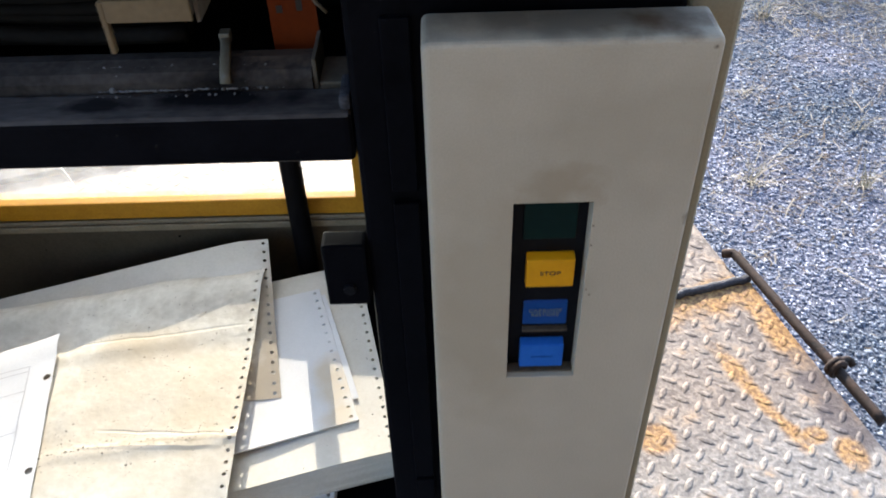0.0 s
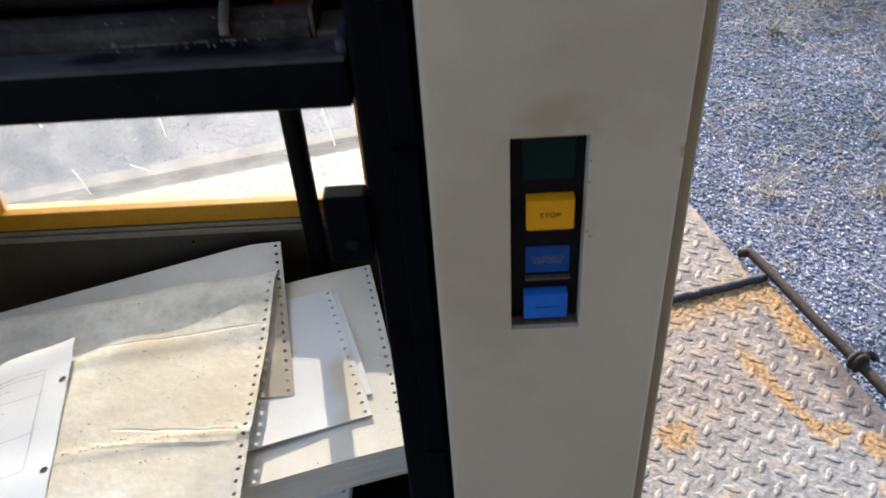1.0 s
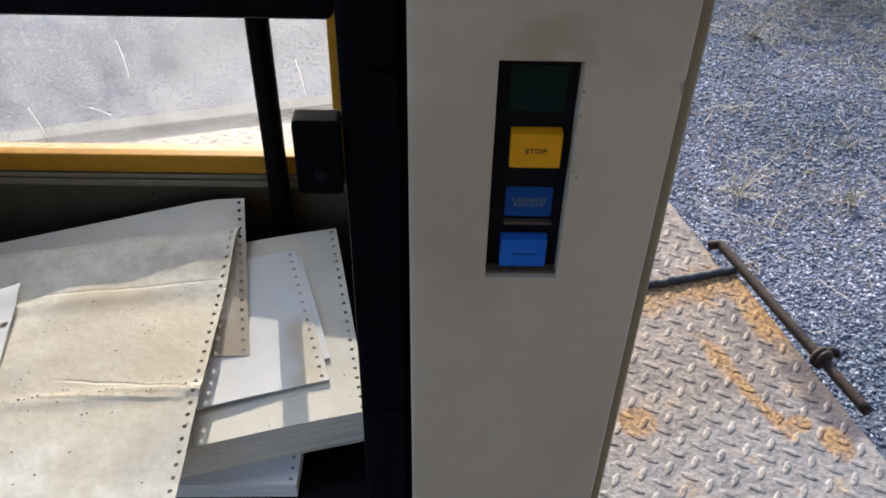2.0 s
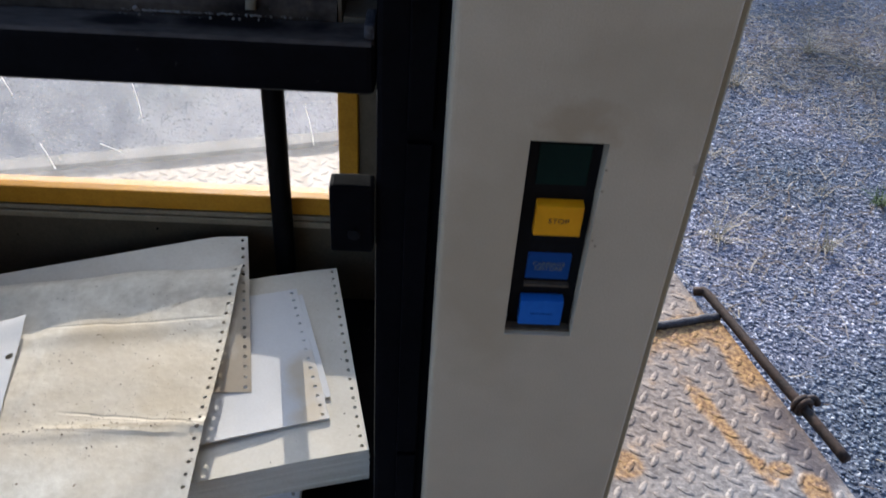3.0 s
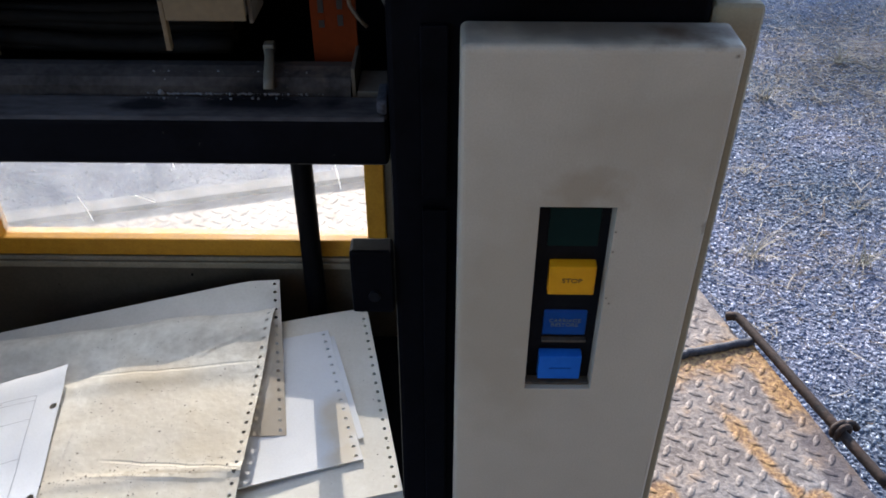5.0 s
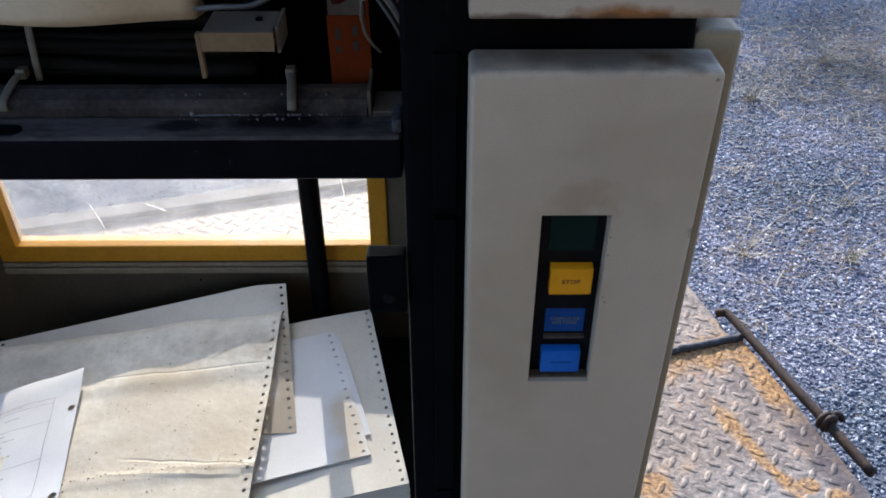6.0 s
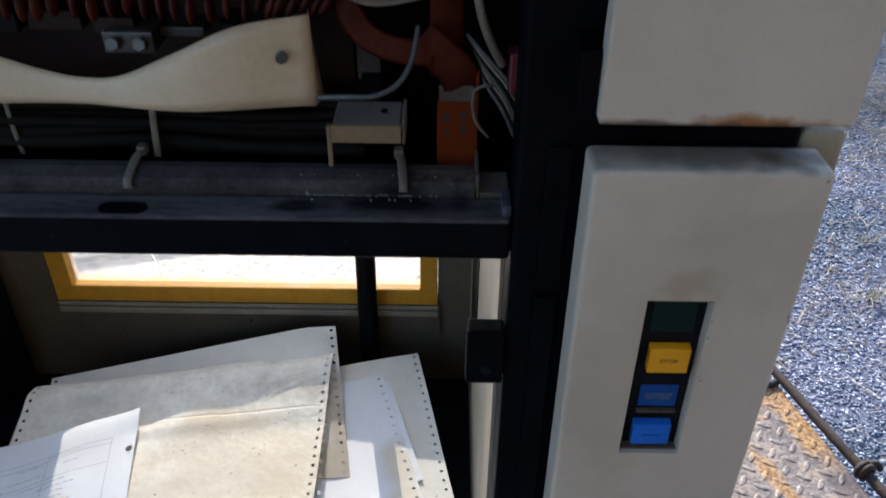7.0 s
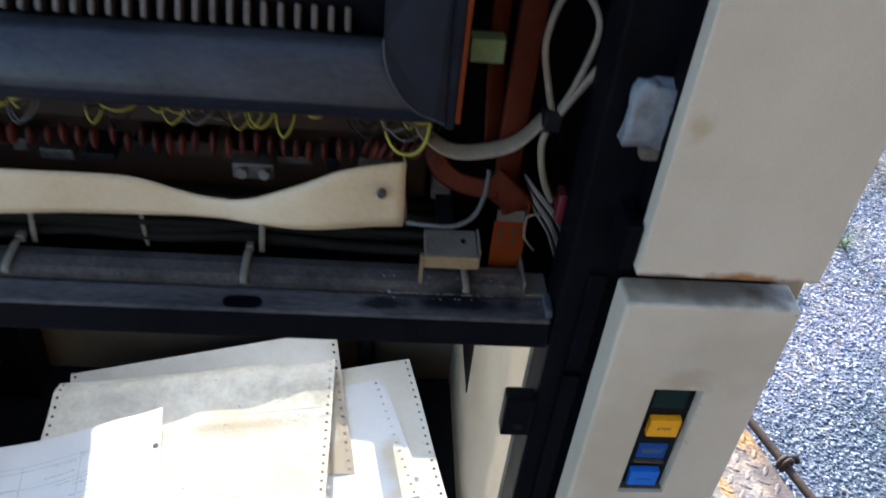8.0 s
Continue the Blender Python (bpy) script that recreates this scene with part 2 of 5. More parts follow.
def scratch_material():
    m = bpy.data.materials.new("scratched_glass")
    m.use_nodes = True
    n = m.node_tree.nodes
    n.remove(n["Principled BSDF"])
    glow = n.new("ShaderNodeBsdfTranslucent")
    glow.inputs[0].default_value = (0.95, 0.95, 0.95, 1)
    m.node_tree.links.new(glow.outputs[0], n["Material Output"].inputs[0])
    return m


SCRATCH = scratch_material()

# The platform lies turned in plan: U runs along its seam, V across it.
U, V = Vector((0.966, 0.259, 0)), Vector((-0.259, 0.966, 0))
U_EDGE, V_SEAM, V_REAR = 0.576, 0.494, 1.145


def plate_material():
    """Worn tread plate: grey steel, orange rust along the rim, the seam and a run-off streak."""
    m = bpy.data.materials.new("worn_tread_steel")
    m.use_nodes = True
    n, l = m.node_tree.nodes, m.node_tree.links
    b = n["Principled BSDF"]
    geo = n.new("ShaderNodeNewGeometry")

    def dot(axis):
        d = n.new("ShaderNodeVectorMath")
        d.operation = "DOT_PRODUCT"
        d.inputs[1].default_value = axis
        l.new(geo.outputs["Position"], d.inputs[0])
        return d.outputs["Value"]

    def maths(op, a, c, d=None):
        k = n.new("ShaderNodeMath")
        k.operation = op
        for i, value in enumerate((a, c, d)):
            if value is None:
                continue
            if isinstance(value, (int, float)):
                k.inputs[i].default_value = value
            else:
                l.new(value, k.inputs[i])
        return k.outputs[0]

    def noise_of(scale, detail=5):
        t = n.new("ShaderNodeTexNoise")
        t.inputs["Scale"].default_value, t.inputs["Detail"].default_value, t.inputs["Roughness"].default_value = scale, detail, 0.62
        l.new(geo.outputs["Position"], t.inputs["Vector"])
        return t.outputs[0]

    def ease(value, low, high):
        r = n.new("ShaderNodeMapRange")
        r.interpolation_type = "SMOOTHSTEP"
        r.inputs[1].default_value, r.inputs[2].default_value = low, high
        l.new(value, r.inputs[0])
        return r.outputs[0]

    u, v = dot(U), dot(V)
    big, mid, small = noise_of(7), noise_of(26), noise_of(140, 3)
    wob = maths("MULTIPLY_ADD", big, 0.06, -0.03)
    ragged = maths("MULTIPLY_ADD", mid, 1.6, -0.8)

    def blot(u0, v0, ru, rv):
        """One inside an oval patch with a ragged rim, zero outside."""
        x, y = maths("MULTIPLY", maths("ADD", u, -u0), 1 / ru), maths("MULTIPLY", maths("ADD", v, -v0), 1 / rv)
        far = maths("SQRT", maths("ADD", maths("MULTIPLY", x, x), maths("MULTIPLY", y, y)), 0)
        return ease(maths("ADD", far, ragged), 1.15, 0.6)

    rim = maths("MULTIPLY", ease(maths("ADD", u, wob), U_EDGE - 0.06, U_EDGE - 0.025), maths("MULTIPLY", ease(v, 0.30, 0.36), ease(v, V_SEAM + 0.02, V_SEAM)))
    seam = maths("MULTIPLY", ease(v, V_SEAM - 0.085, V_SEAM - 0.02), ease(v, V_SEAM + 0.03, V_SEAM + 0.004))
    run = maths("ABSOLUTE", maths("ADD", maths("SUBTRACT", u, maths("MULTIPLY_ADD", v, -0.18, 0.5225)), maths("MULTIPLY", wob, 0.6)), 0)
    streak = maths("MULTIPLY", maths("MULTIPLY", ease(run, 0.02, 0.003), ease(v, 0.17, 0.24)), ease(v, 0.42, 0.36))
    spots = maths("MAXIMUM", maths("MAXIMUM", blot(0.534, 0.178, 0.022, 0.030), blot(0.310, 0.268, 0.030, 0.028)), blot(0.505, 0.215, 0.022, 0.016))
    where = maths("MAXIMUM", maths("MAXIMUM", maths("MULTIPLY", rim, 0.95), maths("MULTIPLY", seam, 0.95)), maths("MAXIMUM", maths("MULTIPLY", streak, 0.9), maths("MULTIPLY", spots, 0.85)))
    loose = ease(big, 0.52, 0.72)
    rust = ease(maths("ADD", maths("MAXIMUM", where, maths("MULTIPLY", loose, 0.45)), maths("MULTIPLY_ADD", mid, 2.6, -1.3)), 0.05, 1.05)
    brown, worn, steel, orange, dark_blot, total = (n.new("ShaderNodeMix") for _ in range(6))
    for k in (brown, worn, steel, orange, dark_blot, total):
        k.data_type = "RGBA"
    brown.inputs[6].default_value, brown.inputs[7].default_value = (0.125, 0.094, 0.072, 1), (0.30, 0.245, 0.195, 1)
    worn.inputs[6].default_value, worn.inputs[7].default_value = (0.165, 0.150, 0.134, 1), (0.335, 0.312, 0.285, 1)
    orange.inputs[6].default_value, orange.inputs[7].default_value = (0.17, 0.082, 0.032, 1), (0.47, 0.275, 0.10, 1)
    dark_blot.inputs[7].default_value = (0.075, 0.055, 0.052, 1)
    grain = ease(maths("ADD", mid, maths("MULTIPLY_ADD", small, 1.1, -0.55)), 0.25, 0.75)
    l.new(grain, brown.inputs[0]), l.new(grain, worn.inputs[0])
    l.new(ease(maths("ADD", v, maths("MULTIPLY", wob, 2.0)), 0.17, 0.31), steel.inputs[0])
    l.new(worn.outputs[2], steel.inputs[6]), l.new(brown.outputs[2], steel.inputs[7])
    l.new(ease(small, 0.35, 0.65), orange.inputs[0])
    # darker brown-purple blot near the right rim
    l.new(maths("MULTIPLY", blot(0.562, 0.255, 0.040, 0.085), 0.72), dark_blot.inputs[0]), l.new(steel.outputs[2], dark_blot.inputs[6])
    l.new(rust, total.inputs[0]), l.new(dark_blot.outputs[2], total.inputs[6]), l.new(orange.outputs[2], total.inputs[7])
    l.new(total.outputs[2], b.inputs["Base Color"])
    l.new(maths("MULTIPLY_ADD", rust, -0.06, 0.08), b.inputs["Metallic"])
    l.new(maths("ADD", maths("MULTIPLY_ADD", rust, 0.18, 0.56), maths("MULTIPLY_ADD", mid, 0.3, -0.15)), b.inputs["Roughness"])
    bumps = n.new("ShaderNodeBump")
    bumps.inputs["Strength"].default_value, bumps.inputs["Distance"].default_value = 0.75, 0.0018
    l.new(maths("ADD", mid, small), bumps.inputs["Height"]), l.new(bumps.outputs[0], b.inputs["Normal"])
    return m


PLATE = plate_material()


def gravel_material(name, ramp, island):
    """Crushed stone: each piece its own grey."""
    m = bpy.data.materials.new(name)
    m.use_nodes = True
    n, l = m.node_tree.nodes, m.node_tree.links
    b = n["Principled BSDF"]
    geo, tex, fine, cr, mix_ = n.new("ShaderNodeNewGeometry"), n.new("ShaderNodeTexNoise"), n.new("ShaderNodeTexNoise"), n.new("ShaderNodeValToRGB"), n.new("ShaderNodeMix")
    tex.inputs["Scale"].default_value, tex.inputs["Detail"].default_value = (150 if not island else 90), 6
    fine.inputs["Scale"].default_value, fine.inputs["Detail"].default_value = 1.7, 4
    for t in (tex, fine):
        l.new(geo.outputs["Position"], t.inputs["Vector"])
    for i, (at, c) in enumerate(ramp):
        e = cr.color_ramp.elements[i] if i < 2 else cr.color_ramp.elements.new(at)
        e.position, e.color = at, (*c, 1)
    add = n.new("ShaderNodeMath")
    add.operation = "MULTIPLY_ADD"
    l.new(tex.outputs[0], add.inputs[0])
    add.inputs[1].default_value = 0.5 if island else 1.0
    if island:
        l.new(geo.outputs["Random Per Island"], add.inputs[2])
        low = n.new("ShaderNodeMath")
        low.operation = "SUBTRACT"
        l.new(add.outputs[0], low.inputs[0])
        low.inputs[1].default_value = 0.25
        l.new(low.outputs[0], cr.inputs[0])
    else:
        add.inputs[2].default_value = 0.0
        l.new(add.outputs[0], cr.inputs[0])
    mix_.data_type, mix_.blend_type = "RGBA", "MULTIPLY"
    mix_.inputs[0].default_value = 1.0
    dusty, shade = n.new("ShaderNodeMapRange"), n.new("ShaderNodeCombineColor")
    dusty.inputs[1].default_value, dusty.inputs[2].default_value, dusty.inputs[3].default_value, dusty.inputs[4].default_value = 0.32, 0.68, 0.66, 1.2
    l.new(fine.outputs[0], dusty.inputs[0])
    warm = n.new("ShaderNodeMath")
    warm.operation = "MULTIPLY_ADD"
    l.new(dusty.outputs[0], warm.inputs[0])
    warm.inputs[1].default_value, warm.inputs[2].default_value = 1.35, -0.30
    l.new(warm.outputs[0], shade.inputs[0]), l.new(dusty.outputs[0], shade.inputs[1]), l.new(dusty.outputs[0], shade.inputs[2])
    l.new(cr.outputs[0], mix_.inputs[6]), l.new(shade.outputs[0], mix_.inputs[7])
    l.new(mix_.outputs[2], b.inputs["Base Color"])
    b.inputs["Roughness"].default_value, b.inputs["Specular IOR Level"].default_value = 0.85, 0.2
    bumps = n.new("ShaderNodeBump")
    bumps.inputs["Strength"].default_value, bumps.inputs["Distance"].default_value = 0.5, 0.004
    l.new(tex.outputs[0], bumps.inputs["Height"]), l.new(bumps.outputs[0], b.inputs["Normal"])
    return m


def crease(m, start, end, width, depth):
    """A fold line across a sheet, as relief between two places in plan."""
    n, l = m.node_tree.nodes, m.node_tree.links
    bumps = next(k for k in n if k.bl_idname == "ShaderNodeBump")
    before = bumps.inputs["Height"].links[0].from_socket
    way = Vector((end[0] - start[0], end[1] - start[1], 0))
    long, way = way.length, way.normalized()
    geo, wob = n.new("ShaderNodeNewGeometry"), n.new("ShaderNodeTexNoise")
    wob.inputs["Scale"].default_value = 25
    l.new(geo.outputs["Position"], wob.inputs["Vector"])

    def along(axis, shift):
        d, k = n.new("ShaderNodeVectorMath"), n.new("ShaderNodeMath")
        d.operation, k.operation = "DOT_PRODUCT", "ADD"
        d.inputs[1].default_value, k.inputs[1].default_value = axis, -shift
        l.new(geo.outputs["Position"], d.inputs[0]), l.new(d.outputs["Value"], k.inputs[0])
        return k.outputs[0]

    side = Vector((-way.y, way.x, 0))
    off, on = along(side, side.dot(Vector((*start, 0)))), along(way, way.dot(Vector((*start, 0))))
    sway, absolute, fall, ends, both, out = (n.new("ShaderNode" + k) for k in ("Math", "Math", "MapRange", "MapRange", "Math", "Math"))
    sway.operation, absolute.operation, both.operation, out.operation = "MULTIPLY_ADD", "ABSOLUTE", "MULTIPLY", "MULTIPLY_ADD"
    l.new(wob.outputs[0], sway.inputs[0]), l.new(off, sway.inputs[2])
    sway.inputs[1].default_value = 0.006
    shift = n.new("ShaderNodeMath")
    shift.operation = "ADD"
    shift.inputs[1].default_value = -0.003
    l.new(sway.outputs[0], shift.inputs[0]), l.new(shift.outputs[0], absolute.inputs[0]), l.new(absolute.outputs[0], fall.inputs[0])
    fall.inputs[1].default_value, fall.inputs[2].default_value, fall.inputs[3].default_value, fall.inputs[4].default_value = 0, width, 1, 0
    mid = n.new("ShaderNodeMath")
    mid.operation = "ABSOLUTE"
    centre = n.new("ShaderNodeMath")
    centre.operation = "ADD"
    centre.inputs[1].default_value = -long / 2
    l.new(on, centre.inputs[0]), l.new(centre.outputs[0], mid.inputs[0]), l.new(mid.outputs[0], ends.inputs[0])
    ends.inputs[1].default_value, ends.inputs[2].default_value, ends.inputs[3].default_value, ends.inputs[4].default_value = long * 0.35, long * 0.5, 1, 0
    l.new(fall.outputs[0], both.inputs[0]), l.new(ends.outputs[0], both.inputs[1])
    l.new(both.outputs[0], out.inputs[0]), l.new(before, out.inputs[2])
    out.inputs[1].default_value = depth
    l.new(out.outputs[0], bumps.inputs["Height"])


crease(PAPER_OLD, (-0.252, 0.352), (-0.50, 0.332), 0.0022, -0.8)
crease(PAPER_OLD, (-0.248, 0.209), (-0.40, 0.224), 0.0022, -1.8)
crease(PAPER_OLD, (-0.352, 0.214), (-0.342, 0.238), 0.0016, -0.6)
crease(PAPER_OLD, (-0.26, 0.198), (-0.42, 0.205), 0.0045, 1.6)
crease(PAPER_OLD, (-0.27, 0.395), (-0.33, 0.36), 0.005, 1.2)
stain_or_shade(PAPER_OLD, (-0.33, 0.206, 0.2), (0.09, 0.006, 0.05), (0.10, 0.08, 0.055), 0.7, 120, 0.02)
stain_or_shade(PAPER_OLD, (-0.30, 0.38, 0.21), (0.09, 0.03, 0.05), (0.24, 0.20, 0.15), 0.4, 50, 0.06)
# grey patch paints shade on the sheet's left back part
stain_or_shade(PAPER_OLD, (-0.52, 0.37, 0.19), (0.10, 0.04, 0.05), (0.20, 0.18, 0.155), 0.3, 25, 0.0)
stain_or_shade(PAPER_OLD, (-0.36, 0.245, 0.2), (0.16, 0.11, 0.08), (0.52, 0.44, 0.32), 0.55, 12, -0.1)
stain_or_shade(PAPER_OLD, (-0.37, 0.335, 0.2), (0.06, 0.03, 0.05), (0.34, 0.26, 0.15), 0.5, 30, 0.0)
stain_or_shade(PAPER_OLD, (-0.29, 0.25, 0.2), (0.05, 0.09, 0.05), (0.42, 0.34, 0.22), 0.4, 40, 0.05)

PAPER_SHADED_RIM = mat("shade_edged_paper", (0.55, 0.53, 0.48), (0.67, 0.65, 0.60), 14, 0.8, bump=0.1, specks=0.1)
# brown strip paints the shadow of the sheet lying over this rim
stain_or_shade(PAPER_SHADED_RIM, (-0.225, 0.32, 0.2), (0.04, 0.16, 0.1), (0.36, 0.29, 0.20), 0.75, 30, -0.15)
PAPER_RIM = mat("tan_rim_paper", (0.63, 0.64, 0.65), (0.73, 0.74, 0.75), 12, 0.85, bump=0.05, fine=500)
# tan blots along the right rim, towards its front
for b in (0.12, 0.15, 0.18):
    stain_or_shade(PAPER_RIM, (-0.204 + 0.304 * b, 0.416 - 0.953 * b, 0.19), (0.024, 0.026, 0.1), (0.58, 0.50, 0.37), 0.75, 18, -0.1)
STONE = gravel_material("crushed_stone", [(0.0, (0.075, 0.092, 0.122)), (1.0, (0.52, 0.55, 0.60)), (0.42, (0.175, 0.208, 0.262)), (0.8, (0.31, 0.345, 0.40))], True)
DIRT = gravel_material("stony_dirt", [(0.25, (0.055, 0.064, 0.084)), (0.8, (0.30, 0.32, 0.37)), (0.5, (0.135, 0.15, 0.185))], False)


# ---- mesh helpers ----
def thing(name, place, label, category, group="", kind=""):
    e = new(name)
    e.empty_display_size = 0.05
    e.location = place
    return tagged(e, label, category, group, kind)


def link(name, me, material, parent=None, label=""):
    me.materials.append(material)
    ob = new(name, me)
    if parent is not None:
        ob.parent = parent
        if parent.type == "EMPTY":
            ob.matrix_parent_inverse = Matrix.Translation(parent.location).inverted()
    return tagged(ob, label)


def part(name, bm, material, parent=None, label="", smooth=False, bevel=0.0, segments=2):
    """One mesh object under a thing or a part."""
    if bevel:
        edges = [e for e in bm.edges if len(e.link_faces) == 2 and e.calc_face_angle(0) > 0.6]
        bmesh.ops.bevel(bm, geom=edges, offset=bevel, segments=segments, profile=0.6, affect="EDGES", clamp_overlap=True)
    bmesh.ops.recalc_face_normals(bm, faces=bm.faces)
    me = bpy.data.meshes.new(name)
    for f in bm.faces:
        f.smooth = smooth
    bm.to_mesh(me)
    bm.free()
    return link(name, me, material, parent, label)


def box(x0, x1, y0, y1, z0, z1, bm=None):
    bm = bm or bmesh.new()
    m = Matrix.Translation(((x0 + x1) / 2, (y0 + y1) / 2, (z0 + z1) / 2)) @ Matrix.Diagonal((x1 - x0, y1 - y0, z1 - z0, 1))
    bmesh.ops.create_cube(bm, size=1, matrix=m)
    return bm


def disc(place, axis, r, h, seg=16, bm=None, r2=None):
    bm = bm or bmesh.new()
    m = Matrix.Translation(place) @ Vector(axis).to_track_quat("Z", "Y").to_matrix().to_4x4()
    bmesh.ops.create_cone(bm, cap_ends=True, segments=seg, radius1=r, radius2=r if r2 is None else r2, depth=h, matrix=m)
    return bm


def curve_points(knots, steps=8):
    """A smooth line through the knots."""
    p = [Vector(k) for k in knots]
    p = [p[0] * 2 - p[1], *p, p[-1] * 2 - p[-2]]
    out = []
    for a, b, c, d in zip(p, p[1:], p[2:], p[3:]):
        for i in range(steps):
            t = i / steps
            out.append(0.5 * (2 * b + (c - a) * t + (2 * a - 5 * b + 4 * c - d) * t * t + (3 * b - a - 3 * c + d) * t ** 3))
    return out + [p[-2]]


def sweep(points, r, seg=8, bm=None, flat=1.0, side=None):
    """A tube, or a flat band where flat is below 1 (r is half its width, side its width's direction)."""
    bm = bm or bmesh.new()
    rings, hold = [], Vector(side) if side else None
    for i, p in enumerate(points):
        way = (points[min(i + 1, len(points) - 1)] - points[max(i - 1, 0)]).normalized()
        if side is None:
            hold = hold or (Vector((0, 0, 1)) if abs(way.z) < 0.9 else Vector((1, 0, 0)))
        a = (hold - way * hold.dot(way)).normalized()
        if side is None:
            hold = a
        b = way.cross(a)
        rings.append([bm.verts.new(p + a * r * math.cos(k) + b * r * flat * math.sin(k)) for k in (2 * math.pi * j / seg for j in range(seg))])
    for q, s in zip(rings, rings[1:]):
        for j in range(seg):
            bm.faces.new((q[j], q[(j + 1) % seg], s[(j + 1) % seg], s[j]))
    bm.faces.new(rings[0][::-1]), bm.faces.new(rings[-1])
    return bm


def tube(name, knots, r, material, parent, label="", flat=1.0, side=None, steps=8, seg=8):
    return part(name, sweep(curve_points(knots, steps), r, seg, None, flat, side), material, parent, label, True)


def letters(name, text, size, matrix, material, parent, label=""):
    """Raised lettering as a mesh."""
    c = bpy.data.curves.new(name, "FONT")
    c.body, c.size, c.extrude, c.align_x, c.align_y = text, size, 0.00015, "CENTER", "CENTER"
    c.space_line = 0.9
    ob = bpy.data.objects.new(name, c)
    me = bpy.data.meshes.new_from_object(ob)
    bpy.data.objects.remove(ob)
    me.transform(matrix)
    return link(name, me, material, parent, label)


def ring_plate(x0, x1, z0, z1, hx0, hx1, hz0, hz1, y0, y1):
    """An upright plate with a hole through it."""
    bm = bmesh.new()
    xs, zs = (x0, hx0, hx1, x1), (z0, hz0, hz1, z1)
    f = [[bm.verts.new((x, y0, z)) for x in xs] for z in zs]
    faces = [bm.faces.new((f[j][i], f[j][i + 1], f[j + 1][i + 1], f[j + 1][i])) for j in range(3) for i in range(3) if (i, j) != (1, 1)]
    grown = bmesh.ops.extrude_face_region(bm, geom=faces)
    bmesh.ops.translate(bm, verts=[v for v in grown["geom"] if isinstance(v, bmesh.types.BMVert)], vec=(0, y1 - y0, 0))
    bmesh.ops.recalc_face_normals(bm, faces=bm.faces)
    return bm


# ---- ground ----
GROUND = -0.56


def ground_height(x, y):
    return GROUND + 0.012 * noise.noise((x * 1.1, y * 1.1, 0)) + 0.002 * noise.noise((x * 2.5, y * 2.5, 3))


def build_ground():
    bm = bmesh.new()
    steps = [-600, -120, -30, -10, -5] + [i * 0.12 - 3.6 for i in range(68)] + [6, 9, 15, 40, 150, 600]
    rows = [[bm.verts.new((x, y + 1.0, ground_height(x, y + 1.0) if abs(x) < 5 and abs(y) < 5 else GROUND)) for x in steps] for y in steps]
    for a, b in zip(rows, rows[1:]):
        for i in range(len(steps) - 1):
            bm.faces.new((a[i], a[i + 1], b[i + 1], b[i]))
    tagged(part("ground", bm, DIRT, None, "", True), "grey gravel yard with dry grass, partly in low sun", "ground", kind="structure")


build_ground()


def scatter_stones(name, label, count, x_span, y_span, size, seed, soft, thin=1.0):
    """Loose angular stones, each an uneven angular chip."""
    rng = np.random.default_rng(seed)
    g = bmesh.new()
    bmesh.ops.create_cone(g, cap_ends=True, segments=3, radius1=1, radius2=0.7, depth=1.3)
    bmesh.ops.triangulate(g, faces=g.faces)
    base = np.array([v.co[:] for v in g.verts])
    tris = np.array([[v.index for v in f.verts] for f in g.faces])
    g.free()
    n = len(base)
    x, y = rng.uniform(*x_span, count) + rng.normal(0, soft, count), rng.uniform(*y_span, count) + rng.normal(0, soft, count)
    keep = rng.random(count) < np.clip(1.0 - 0.75 * (y - 1.75) / 0.9, thin, 1.0)
    x, y, count = x[keep], y[keep], int(keep.sum())
    z = np.array([ground_height(a, b) for a, b in zip(x, y)])
    s = size[0] + (size[1] - size[0]) * rng.random(count) ** 2.9
    p = base[None] * rng.uniform(0.55, 1.35, (count, n, 1)) * rng.uniform(0.6, 1.2, (count, 1, 3))
    a = rng.uniform(0, 2 * np.pi, count)
    c, d = np.cos(a)[:, None], np.sin(a)[:, None]
    tip = rng.uniform(-0.6, 0.6, (count, 1))
    px, py, pz = p[..., 0] * c - p[..., 1] * d, p[..., 0] * d + p[..., 1] * c, p[..., 2] * 0.45
    pz = pz + px * tip * 0.5
    verts = np.stack([px, py, pz], -1) * s[:, None, None] + np.stack([x, y, z + 0.12 * s], -1)[:, None, :]
    faces = (tris[None] + (np.arange(count) * n)[:, None, None]).reshape(-1, 3)
    me = bpy.data.meshes.new(name)
    me.vertices.add(count * n), me.loops.add(len(faces) * 3), me.polygons.add(len(faces))
    me.vertices.foreach_set("co", verts.ravel())
    me.loops.foreach_set("vertex_index", faces.ravel().astype(np.int32))
    me.polygons.foreach_set("loop_start", np.arange(0, len(faces) * 3, 3, dtype=np.int32))
    me.update(calc_edges=True), me.validate()
    tagged(link(name, me, STONE), label, "gravel", kind="stuff")


def add_bounce_wall():
    """A plain boarded wall, never in view, added to block the sky and bounce warm light at the printer."""
    bm = bmesh.new()
    for i in range(12, 32):
        box(-4.0 + 0.25 * i, -3.755 + 0.25 * i, -2.45, -2.4 + 0.006 * (i % 3), GROUND - 0.05, 4.7, bm)
    tagged(part("bounce_wall", bm, BOUNCE_BOARDS), "unseen brown board wall added to block sky and bounce warm light", "wall", kind="structure")


add_bounce_wall()
scatter_stones("gravel", "loose blue-grey crushed stone covering the yard", 205000, (0.35, 2.1), (0.75, 3.0), (0.0016, 0.0098), 1, 0.06, 0.6)
scatter_stones("gravel_far", "crushed stone of the yard farther off", 65000, (0.9, 3.0), (2.9, 4.6), (0.002, 0.0085), 2, 0.2)
